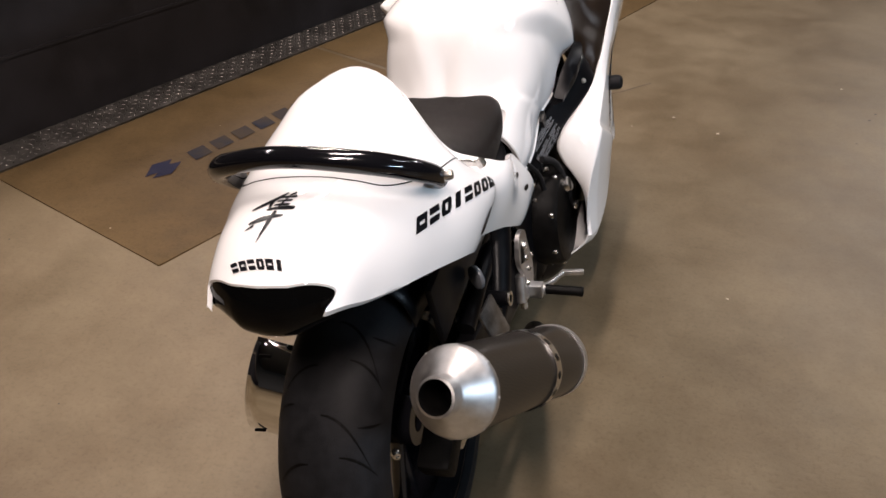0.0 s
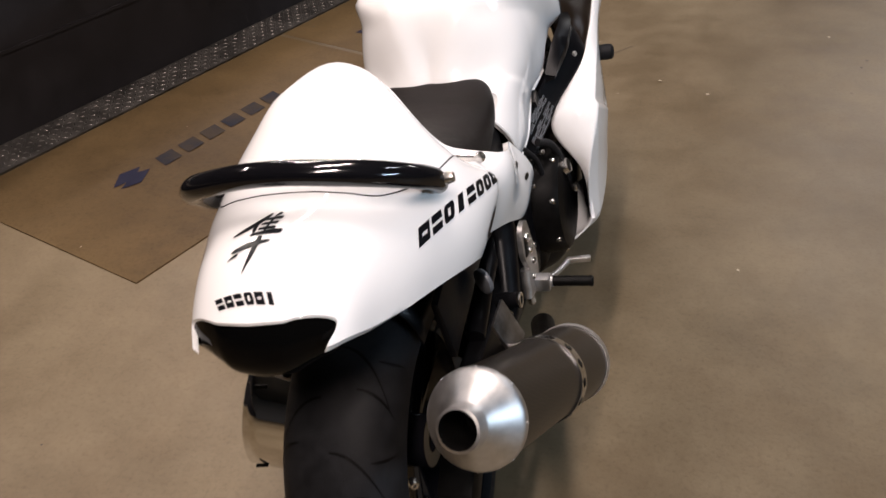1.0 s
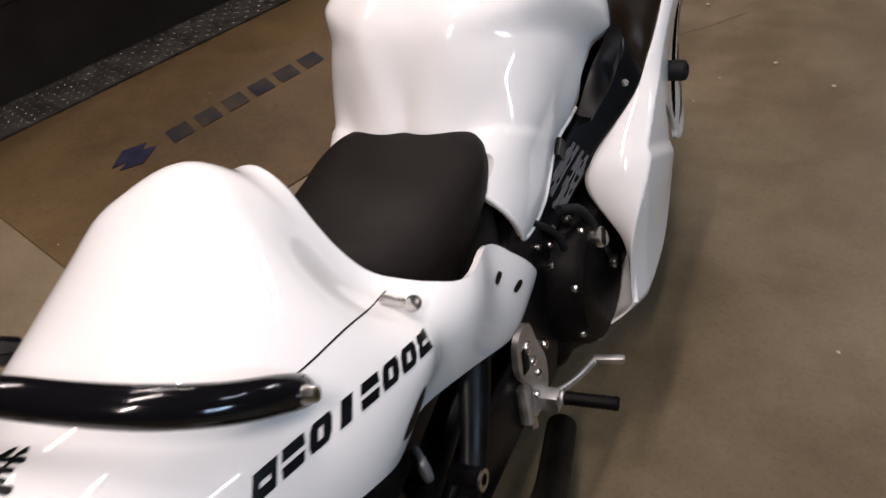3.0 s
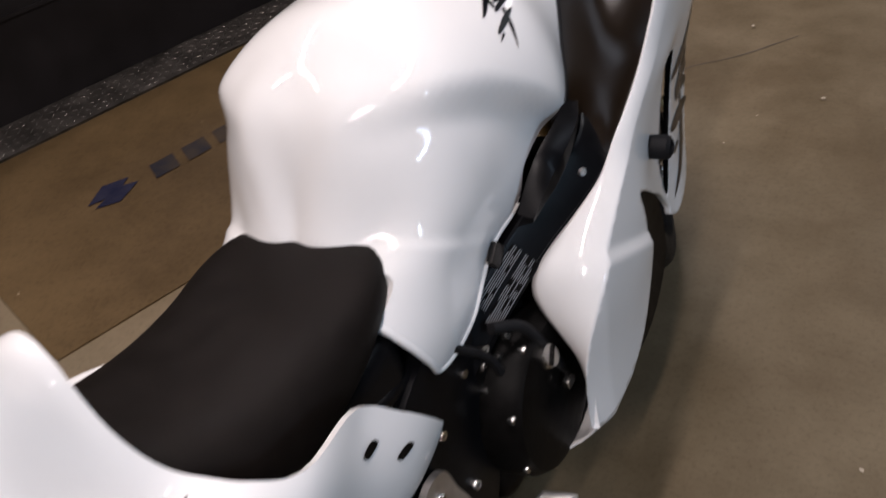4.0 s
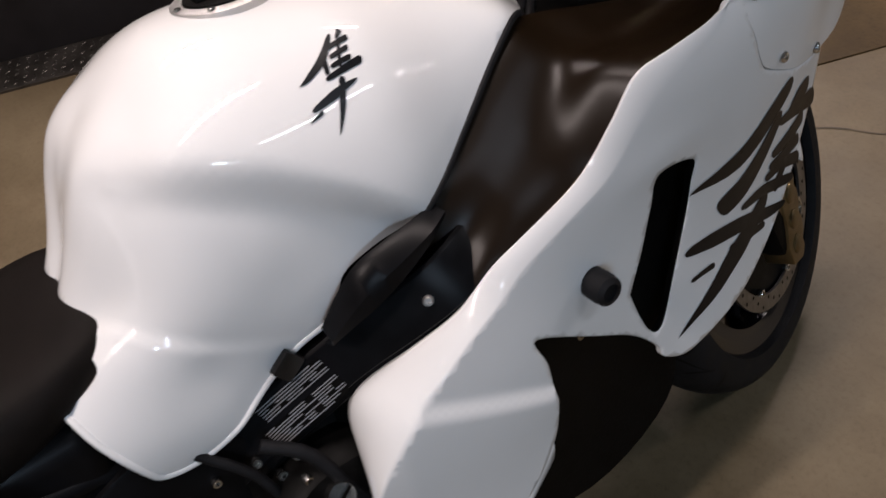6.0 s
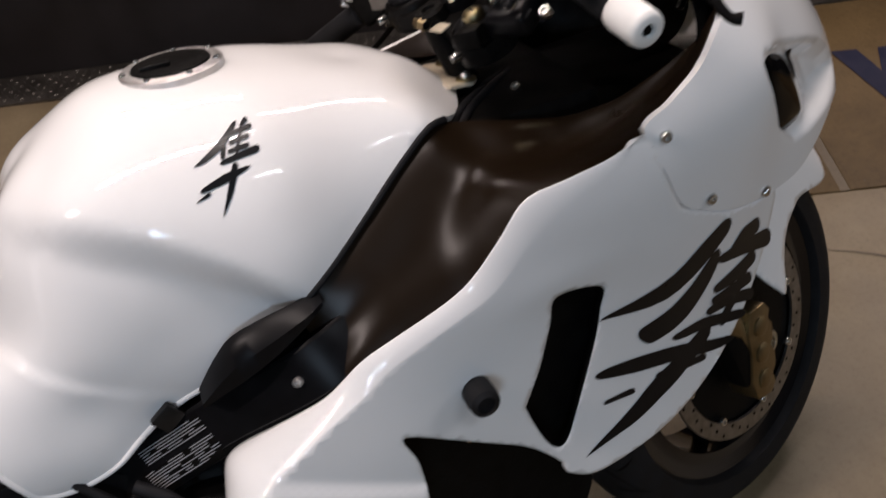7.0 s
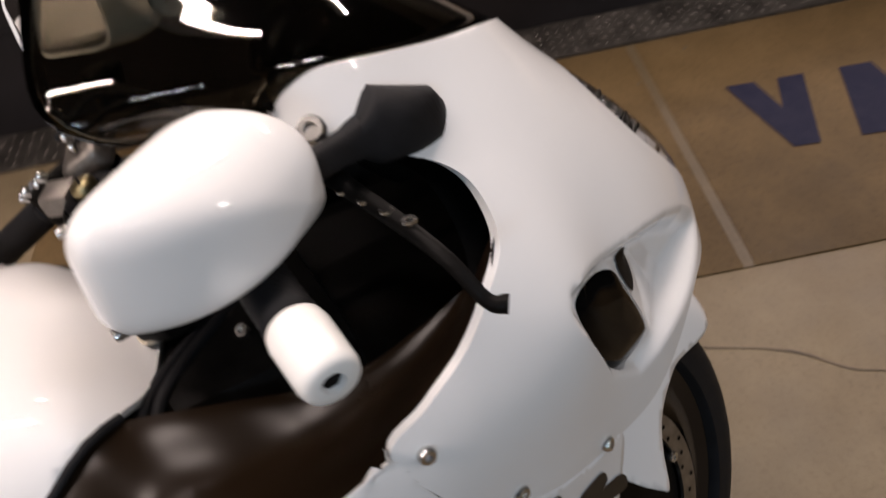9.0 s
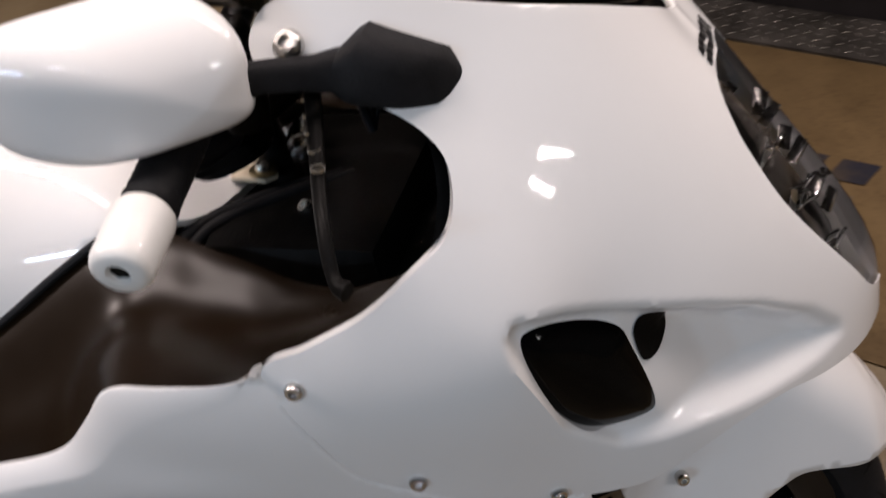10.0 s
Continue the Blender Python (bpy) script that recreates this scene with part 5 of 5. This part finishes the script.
WEB = [(-.132, .018), (-.122, -.030), (-.092, -.042), (-.064, -.030), (-.030, -.048), (.030, -.048), (.064, -.030), (.092, -.042), (.122, -.030), (.132, .018), (.110, .036), (.078, .032), (.042, .016), (-.042, .016), (-.078, .032), (-.110, .036)]
part("yoke_plate", prism(WEB, .020, YOKE @ pose(0, 0, 0, 90, 0, 0), on_yoke(0, 0, -.030), .004), DARKMETAL, crown, "black cast yoke")
for s in (1, -1):
    x = s * .0925
    part("fork_clamp", lathe([(-.036, .034), (-.004, .034), (0, .031), (.001, .0285), (-.004, .0275), (-.036, .0275)], "z", 32, on_yoke(x, 0, 0), YOKE, True), DARKMETAL, crown)
    part("fork_top", lathe([(-.01, .026), (.004, .026), (.006, .0235), (.006, .0140), (.002, .0135), (.002, 0)], "z", 28, on_yoke(x, 0, 0), YOKE), FRAME, crown)
    cap = part("adjuster_cap", lathe([(0, .0120), (.008, .0125), (.012, .0110), (.0135, .0085), (.0135, 0)], "z", 18, on_yoke(x, 0, .003), YOKE), BRONZE, crown, "dull gold fork adjuster cap")
    part("adjuster_slot", box((.013, .0022, .001), on_yoke(x, 0, .0170), YOKE), DARKMETAL, cap)
    for y in (-.040, .034):
        bolt(on_yoke(x + s * .012, y, -.014), YOKE.to_3x3() @ Vector((0, 1 if y > 0 else -1, .2)), .0055, crown, "pinch_bolt", STEEL, .008)
    # handlebar clamps with their caps and bolts
    # clamp and wedge are grey on the left, black on the right
    riser = part("bar_clamp", box((.056, .046, .028), on_yoke(s * .148, .022, .008), YOKE @ pose(0, 0, 0, 8, 0, s * 24), bevel=.010, segs=3), GREY if s < 0 else FRAME, crown, "cast handlebar clamp, grey on the left and black on the right")
    for k in (-1, 1):
        bolt(on_yoke(s * .148 + .016 * k, .016, .028), YOKE.to_3x3() @ Vector((0, 0, 1)), .0052, riser, "clamp_bolt", STEEL, .006)
    part("clamp_wedge", box((.030, .030, .022), on_yoke(s * .122, -.022, .004), YOKE @ pose(0, 0, 0, -12, 0, s * 40), bevel=.005), GREY if s < 0 else DARKMETAL, crown)
    part("reservoir", lathe([(0, .015), (.030, .017), (.033, .019), (.040, .019), (.042, .015), (.042, 0)], "z", 28, on_yoke(s * .182, .072, .015)), DARKMETAL, crown, "dark fluid reservoir")
    for k in range(3):
        part("cable", tube([on_yoke(s * (.17 - .02 * k), .010 + .012 * k, .030 - .006 * k), on_yoke(s * (.135 - .02 * k), .070 + .014 * k, .055 - .018 * k), on_yoke(s * (.07 - .015 * k), .105 + .01 * k, .015 - .02 * k), on_yoke(s * .035, .095, -.075)], .0045 - .0006 * k, 8, 6), RUBBER, crown, "black control cable")
part("stem_nut", lathe([(-.01, .019), (.004, .019), (.007, .016), (.007, .009), (.003, .008), (.003, 0)], "z", 12, on_yoke(0, -.014, 0), YOKE), DARKMETAL, crown)
lock = part("ignition_lock", lathe([(-.02, .023), (.012, .023), (.016, .019), (.014, .012), (.014, 0)], "z", 28, on_yoke(.002, .026, -.006), YOKE), FRAME, crown, "black ignition lock")
part("lock_ring", lathe([(.010, .0232), (.016, .0232), (.018, .0215), (.018, .0190), (.010, .0190)], "z", 32, on_yoke(.002, .026, -.006), YOKE, True), CHROME, lock, "chromed ring")
part("warning_label", box((.024, .015, .002), on_yoke(.028, -.020, -.0085), YOKE @ pose(0, 0, 0, 0, 0, 12)), CREAM, crown, "pale warning label")
part("brass_union", lathe([(-.012, .007), (-.004, .009), (.004, .009), (.006, .007), (.014, .006)], "x", 6, on_yoke(.004, -.030, -.002), YOKE), BRASS, crown, "brass hose union")
part("line_loop", tube([on_yoke(-.205, .012, .012), on_yoke(-.222, .018, .030), on_yoke(-.208, .028, .044), on_yoke(-.192, .026, .028), on_yoke(-.20, .018, .010)], .0028, 8, 6), STEEL, crown, "braided steel line")
# lower clamp's collar and the screws under the yoke
part("stem", lathe([(-.12, .017), (.035, .017)], "z", 24, on_yoke(0, -.014, -.030), YOKE), DARKMETAL, crown)
part("line_union", lathe([(-.018, 0), (-.018, .0085), (-.004, .0085), (-.003, .0115), (.006, .0115), (.007, .009), (.020, .009), (.022, .006), (.022, 0)], "x", 24, (.030, 1.350, .846), pose(0, 0, 0, 0, 14, 20)), STEEL, crown, "bright steel brake line union")
bolt((.068, 1.360, .800), (.5, -.4, .8), .007, bike, "bracket_screw", STEEL, .006)
bolt((.205, 1.352, .925), (.5, -.5, .7), .007, crown, "perch_screw", STEEL, .007)
for k in (0, 1):
    part("hose_line", tube([(.165, 1.215 + .014 * k, .745), (.128, 1.245 + .014 * k, .775), (.097, 1.268 + .015 * k, .797), (.045, 1.320 + .015 * k, .800), (.0, 1.370 + .012 * k, .796)], .0058, 10, 6), RUBBER, crown, "black coolant hose")


def bar(s):
    hold = holder("handlebar", label="black clip-on handlebar with a white bar end")
    # the bars are turned to the left: one end lies forward, the other back
    a, b = (Vector((.357, 1.379, .934)), Vector((.115, 1.362, .990))) if s > 0 else (Vector((-.290, 1.150, .785)), Vector((-.140, 1.295, .900)))
    d = (b - a).normalized()
    turn = aim(a, b)
    part("bar_end", lathe([(.004, 0), (.004, .0062), (0, .0072), (-.0, .0135), (.0025, .0168), (.007, .0182), (.040, .0188), (.046, .0178), (.049, .015), (.049, 0)], "y", 40, a, turn), WHITEPLASTIC, hold, "white plastic bar end")
    part("bar_end_bolt", lathe([(.003, 0), (.003, .0058), (.006, .006)], "y", 6, a, turn), DARKMETAL, hold, "dark recessed bolt")
    part("grip", lathe([(.05, .015), (.054, .0172)] + [(.060 + .0035 * k, .0168 if k % 2 else .0160) for k in range(30)] + [(.168, .0185), (.172, .013)], "y", 32, a, turn), RUBBER, hold, "black rubber grip")
    part("bar_tube", lathe([(.16, .011), (.255, .011)], "y", 20, a, turn), FRAME, hold)
    part("switch_block", box((.046, .044, .046), a + d * .196, turn, bevel=.010, segs=3), DARKMETAL, hold)
    for k in range(3):
        part("switch_button", box((.010, .008, .010), a + d * (.182 + .014 * k) + Vector((0, -.020, .018)), turn, bevel=.002), LABEL if k == 1 else FRAME, hold)
    part("lever_perch", box((.030, .040, .022), a + d * .205 + Vector((0, .035, .0)), turn, bevel=.006), DARKMETAL, hold)
    lev = part("lever", tube([a + d * .205 + Vector((0, .062, .0)), a + d * .15 + Vector((0, .078, -.004)), a + d * .07 + Vector((0, .098, -.014)), a + d * .015 + Vector((0, .105, -.020)) if s < 0 else (.318, 1.484, .909), a + d * .005 + Vector((0, .110, -.022)) if s < 0 else (.326, 1.494, .905)], [.008, .007, .0055, .005, .0065], 12, 6, flat=.7), DARKMETAL, hold, "black adjustable hand lever")
    for k in range(5):
        q = a + d * (.09 + .018 * k) + Vector((0, .094 - .006 * k, -.003 - .001 * k))
        part("lever_hole", lathe([(-.001, .0048), (.001, .0048), (.001, .003), (-.001, .003)], "z", 14, q, closed_profile=True), STEEL, lev)
    # steel heads added to give glints along the dark bar
    for k in range(4):
        bolt(a + d * (.178 + .016 * k) + Vector((0, -.024 - .004 * (k % 2), .014)), (0, -.8, .6), .0055, hold, "glint_screw", STEEL, .006)
    part("cable_nut", lathe([(0, .006), (.016, .006), (.018, .004), (.018, 0)], "y", 6, a + d * .19 + Vector((0, .03, -.01)), turn), ALU, hold)
    return hold


bar(1)
bar(-1)

# inner fairing: black lining, filler plate and panels
for s in (1, -1):
    lin = sheet(plain_fair, [(1.05, .33), (1.05, .60), (1.22, .66), (1.30, .74), (1.42, .78), (1.50, .82), (1.56, .87), (1.57, .93), (1.50, .965), (1.46, .99), (1.60, .985), (1.75, .965), (1.86, .90), (1.86, .80), (1.80, .70), (1.64, .66), (1.58, .56), (1.44, .43), (1.36, .375), (1.26, .33)], off=-.040, step=.025)
    part("inner_lining", lin if s > 0 else flip_x(lin), DARKMETAL, bike, "black inner lining of the fairing")
    low = sheet(plain_fair, [(.98, .26), (.96, .40), (1.02, .55), (1.20, .60), (1.28, .50), (1.33, .36), (1.30, .25), (1.15, .20)], off=-.035, step=.03)
    part("belly_panel", low if s > 0 else flip_x(low), DARKMETAL, bike, "black lower belly panel")
    bolt((s * .232, 1.170, .470), (s, 0, 0), .006, bike, "belly_bolt", STEEL, .006)
    # satin panel between tank and fairing
    TOPEDGE = [(1.402, .801), (1.44, .823), (1.49, .843), (1.535, .868), (1.575, .895)]
    LOWEDGE = [(1.030, .240), (1.06, .224), (1.084, .210), (1.12, .187), (1.169, .156), (1.20, .139), (1.25, .114)]
    hi_pts = [Vector((float(p[0]) - .003, float(p[1]), float(p[2]) - .002)) for p in spline(SHOULDER, 5) if p[1] > 1.034 and p[1] < 1.40] + [fair.place(u, v, -.004) for u, v in spline(TOPEDGE, 5)]
    lo_pts = [tank.place(u, v, -.006) for u, v in spline(LOWEDGE, 5)]
    lo_pts += [Vector(p) for p in ((.135, 1.285, .806), (.140, 1.33, .793), (.158, 1.38, .786), (.180, 1.43, .797), (.205, 1.49, .832))]

    def even(pts):
        # evenly spaced and gently rounded at its corners
        q = np.array([along(pts, f) for f in np.linspace(0, 1, 110)])
        for _ in range(14):
            q[1:-1] = (q[:-2] + 2 * q[1:-1] + q[2:]) / 4
        return q

    def along(pts, f):
        pts = np.array(pts)
        L = np.r_[0, np.cumsum(np.linalg.norm(np.diff(pts, axis=0), axis=1))]
        return Vector([float(np.interp(f * L[-1], L, pts[:, k])) for k in range(3)])

    def swell(f, t):
        # ridges and hollows of the moulded panel
        def step(x):
            x = min(1, max(0, x))
            return x * x * (3 - 2 * x)
        tongue = .012 * step((f - .03) / .16) * step((.50 - f) / .30) * math.sin(math.pi * t) ** 1.3
        knob = .009 * math.exp(-((f - .45) / .08) ** 2 - ((t - .22) / .22) ** 2)
        hollow = -.010 * math.exp(-((f - .68) / .18) ** 2 - ((t - .70) / .5) ** 2) - .012 * math.sin(math.pi * t)
        return (knob + hollow) * math.sin(math.pi * min(1, max(0, t))) + tongue

    lo_pts = even(lo_pts)
    rows = []
    for t in np.linspace(0, 1, 34):
        t = float(t)
        rows.append([along(hi_pts, f) * (1 - t) + along(lo_pts, f) * t + Vector((.45, -.2, 1)) * swell(float(f), t) for f in np.linspace(0, 1, 110)])
    bm = loft(rows)
    part("inner_panel", flip_x(bm) if s < 0 else bm, PANELSATIN, bike, "satin black moulded inner fairing panel")
    edge = [tank.place(u, v, -.001) for u, v in spline(LOWEDGE, 4)]
    part("edge_trim", tube([(s * p.x, p.y, p.z) for p in edge], .004, 8, 1), RUBBER, bike, "black rubber edge trim")
    # frame slider and fairing bolts
    part("frame_slider", lathe([(s * -.03, .012), (s * .0, .0125), (s * .004, .0175), (s * .030, .0185), (s * .040, .017), (s * .044, .011), (s * .040, .0105), (s * .040, 0)], "x", 36, (s * .250, 1.184, .556)), RUBBER, bike, "black round frame slider")
    for u, v in ((1.426, .793), (1.510, .686), (1.640, .648)):
        p = fair.place(u, v, .0)
        q = (fair.place(u, v, .01) - p)
        bolt((s * p.x, p.y, p.z), (s * q.x, q.y, q.z), .0070, bike, "fairing_bolt", STEEL, .005, "small steel fairing bolt")
    p = fair.place(1.446, 1.004, 0)
    bolt((s * p.x, p.y, p.z), (s * .7, -.2, .7), .010, bike, "mirror_bolt", STEEL, .006, "domed steel mirror bolt")
# belly volume, also added to keep light off the floor beneath
rows = []
for y, w, low, top in [tuple(r) for r in spline([(.86, .130, .150, .30), (.93, .165, .125, .32), (1.05, .185, .120, .36), (1.18, .175, .135, .38), (1.28, .130, .175, .36), (1.34, .075, .230, .34)], 4)]:
    rows.append([(w * math.copysign(abs(math.cos(a)) ** .6, math.cos(a)), y, (low + top) / 2 + (top - low) / 2 * math.copysign(abs(math.sin(a)) ** .6, math.sin(a))) for a in np.arange(28) * math.pi / 14])
part("belly_pan", loft(rows, True, True), FRAME, bike, "black belly pan under the engine")
# added black plate, so that no floor shows through the open cockpit
part("cockpit_filler", box((.34, .26, .02), (0, 1.50, .74), bevel=.005), DARKMETAL, bike, "black filler plate under the instruments")
part("air_box_cover", box((.26, .16, .08), (0, 1.36, .76), bevel=.02), DARKMETAL, bike)
inst = holder("instrument_panel", label="black instrument binnacle behind the screen")
part("binnacle", box((.30, .07, .11), (0, 1.53, .955), pose(0, 0, 0, -52, 0, 0), bevel=.025, segs=4), DARKMETAL, inst)
for x, r in ((-.085, .032), (-.01, .040), (.075, .040)):
    dial = part("dial", lathe([(0, r), (.008, r), (.010, r - .004), (.004, r - .006), (.004, 0)], "z", 36, (x, 1.500, .972), pose(0, 0, 0, 38, 0, 0)), BLACK_GLOSS, inst, "round dark dial")

# headlight insides
for s in (1, -1):
    part("headlight_ring", lathe([(0, .036), (.012, .040), (.016, .038), (-.03, .020), (-.034, 0)], "y", 32, (s * .034, 1.705, .815), pose(0, 0, 0, 30, 0, -s * 12)), CHROME, cowl, "chromed lamp bowl")
for s in (1, -1):
    part("headlight_fin", box((.003, .012, .085), (s * .066, 1.690, .815), pose(0, 0, 0, -32, s * 18, s * 25), bevel=.001), CHROME, cowl, "chromed reflector edge")
    part("headlight_fin", box((.034, .010, .003), (s * .036, 1.700, .866), pose(0, 0, 0, -30, 0, -s * 20), bevel=.001), CHROME, cowl, "chromed reflector edge")
    part("pilot_bulb", lathe([(0, .004), (.010, .006), (.016, .004), (.018, 0)], "y", 16, (s * .060, 1.700, .770)), CHROME, cowl)
    for k in range(9):
        u_, v_ = 1.925 + .012 * (k % 3), .755 + .042 * (k // 3) + .008 * (k % 2)
        p_ = fair.place(u_, v_, -.013)
        part("reflector_facet", box((.012, .003, .022), (s * p_.x, p_.y, p_.z), pose(0, 0, 0, -35 + 11 * (k % 4), 0, -s * (62 - 17 * (k % 3))), bevel=.001), CHROME, cowl, "chromed reflector facet")
# small row of blocks across the nose
blocks(fair, (1, 0, 1, 2, 0, 3), affine((NOSE_U - .054, .912), (NOSE_U + .054, .912), (NOSE_U - .054, .924)), cowl, "maker_mark", lean=0)

# ---- screen and mirrors ----
base = [fair.place(float(u), float(v), -.003) for u, v in spline([(1.424, 1.024), (1.443, 1.030), (1.482, 1.032), (1.535, 1.025), (1.65, 1.007), (1.78, .987), (1.9, .961), (NOSE_U, .943)], 4)]
REAR_EDGE = [(.200, 1.424, 1.026), (.209, 1.375, 1.030), (.212, 1.326, 1.044), (.202, 1.302, 1.072), (.154, 1.312, 1.106), (.095, 1.334, 1.145), (.045, 1.355, 1.166), (0, 1.366, 1.170)]
rear_edge = spline(REAR_EDGE, 5)
screen_rows = []
for t in np.linspace(0, 1, 18):
    t = float(t)
    row = []
    for q, p in enumerate(base):
        f = q / (len(base) - 1)
        g = f * math.pi / 2
        top = Vector([float(np.interp(f ** .8, np.linspace(0, 1, len(rear_edge)), rear_edge[:, k])) for k in range(3)])
        mid = (p + top) / 2 + Vector((.016 * math.cos(g) + .012 * math.sin(2 * g), .014 * math.sin(g), .012 * math.sin(2 * g) + .018 * math.sin(g)))
        row.append(p * (1 - t) ** 2 + mid * 2 * t * (1 - t) + top * t * t)
    screen_rows.append(row + [Vector((-r.x, r.y, r.z)) for r in row[-2::-1]])
scr = part("windscreen", loft(screen_rows), SMOKED, bike, "dark smoked windscreen")
shell(scr, .003)

RIM = [Vector(p) for p in ((.225, 1.381, 1.052), (.308, 1.293, 1.050), (.299, 1.290, .974), (.216, 1.378, .976))]
for s in (1, -1):
    hold = holder("mirror", label="white mirror housing on a black stalk")
    c = sum(RIM, Vector()) / 4
    ex, ez = (RIM[1] - RIM[0]) / 2, (RIM[0] - RIM[3]) / 2
    n = Vector((.715, .69, .06)).normalized()
    skew = Vector((-.014, .018, -.012))

    def ring(t, grow, depth, k=48):
        out = []
        for a in np.arange(k) * 2 * math.pi / k:
            ca, sa = math.cos(a), math.sin(a)
            out.append(c + ex * float(grow * math.copysign(abs(ca) ** .46, ca)) + ez * float(grow * math.copysign(abs(sa) ** .46, sa)) + n * float(depth) + skew * float(t))
        return out

    rows = [ring(0, .90, -.006), ring(0, .97, -.007), ring(0, 1.02, -.003), ring(0, 1.05, .004)]
    for t in np.linspace(.06, 1, 15):
        rows.append(ring(t ** 1.3 * 1.9, 1.06 * (1 - t ** 2.6) ** .5 + .02, .006 + .056 * t))
    bm = loft(rows, True)
    bmesh.ops.contextual_create(bm, geom=[e for e in bm.edges if e.is_boundary and (e.verts[0].co - c).dot(n) > .03])
    bmesh.ops.recalc_face_normals(bm, faces=bm.faces)
    part("housing", flip_x(bm) if s < 0 else bm, WHITE, hold, "glossy white mirror shell", sharp=60)
    bm = bmesh.new()
    bm.faces.new([bm.verts.new(p) for p in ring(0, .89, .004)])
    bmesh.ops.rotate(bm, cent=c, matrix=Matrix.Rotation(radians(10), 3, Vector((ex.x, ex.y, ex.z))) @ Matrix.Rotation(radians(-9.4), 3, "Z"), verts=bm.verts)
    bm.normal_update()
    if bm.faces[:][0].normal.dot(n) > 0:
        bmesh.ops.reverse_faces(bm, faces=bm.faces)
    part("mirror_glass", flip_x(bm) if s < 0 else bm, MIRROR, hold, "silvered mirror glass", smooth=False)
    # an angular rubber boot on the fairing, with a thin neck up to the housing
    BOOT = [(.180, 1.538, .962, .005, .005), (.181, 1.536, .964, .011, .009), (.188, 1.527, .972, .0165, .014), (.198, 1.508, .979, .0190, .0175), (.204, 1.492, .985, .0210, .0180),
            (.206, 1.481, .989, .0225, .0165), (.208, 1.476, .989, .0200, .0150), (.212, 1.467, .988, .0125, .0110), (.222, 1.453, .990, .0095, .0085), (.240, 1.434, .996, .0090, .0080), (.258, 1.414, .998, .0115, .0105)]
    rows = []
    for x, y, z, h, w in BOOT:
        row = []
        for a in np.arange(24) * math.pi / 12 + .12:
            ca, sa = math.cos(a), math.sin(a)
            row.append((s * (x + w * math.copysign(abs(ca) ** .62, ca) - .25 * h * sa), y + .25 * h * sa, z + h * math.copysign(abs(sa) ** .62, sa)))
        rows.append(row)
    bm = loft(rows, True, True)
    bmesh.ops.recalc_face_normals(bm, faces=bm.faces)
    part("stalk", bm, RUBBER, hold, "black rubber-booted mirror stalk", sharp=34)

# side stand
part("side_stand", tube([(-.12, .80, .25), (-.20, .78, .13), (-.262, .77, .048)], [.014, .012, .012], 12, 3), FRAME, bike, "black side stand")
part("stand_foot", box((.06, .07, .012), (-.268, .77, .05), pose(0, 0, 0, 0, 9.6, 0), bevel=.004), FRAME, bike)


# a dark motorcycle's front wheel and the board beside it, on the platform
far = tagged(new("parked_wheel"), "dark motorcycle wheel standing on the platform deck", "wheel")
far.matrix_basis = Matrix.Translation((-2.22, 1.16, .63)) @ pose(0, 0, 0, 0, 0, -20)
part("tyre", lathe([(.05 * math.sin(a), .25 + .05 * math.cos(a)) for a in np.linspace(0, 2 * math.pi, 16, endpoint=False)], "x", 48, (0, 0, .30), closed_profile=True), RUBBER, far, "black tyre")
part("rim", lathe([(-.04, .205), (.04, .205), (.03, .185), (-.03, .185)], "x", 48, (0, 0, .30), closed_profile=True), BLACK_GLOSS, far)
part("hub", lathe([(-.05, .02), (-.05, .045), (.05, .045), (.05, .02)], "x", 24, (0, 0, .30), closed_profile=True), STEEL, far)
for k in range(5):
    a = k * 2 * math.pi / 5
    part("spoke", tube([(0, .04 * math.cos(a), .30 + .04 * math.sin(a)), (0, .19 * math.cos(a), .30 + .19 * math.sin(a))], .012, 8, 2), STEEL, far)
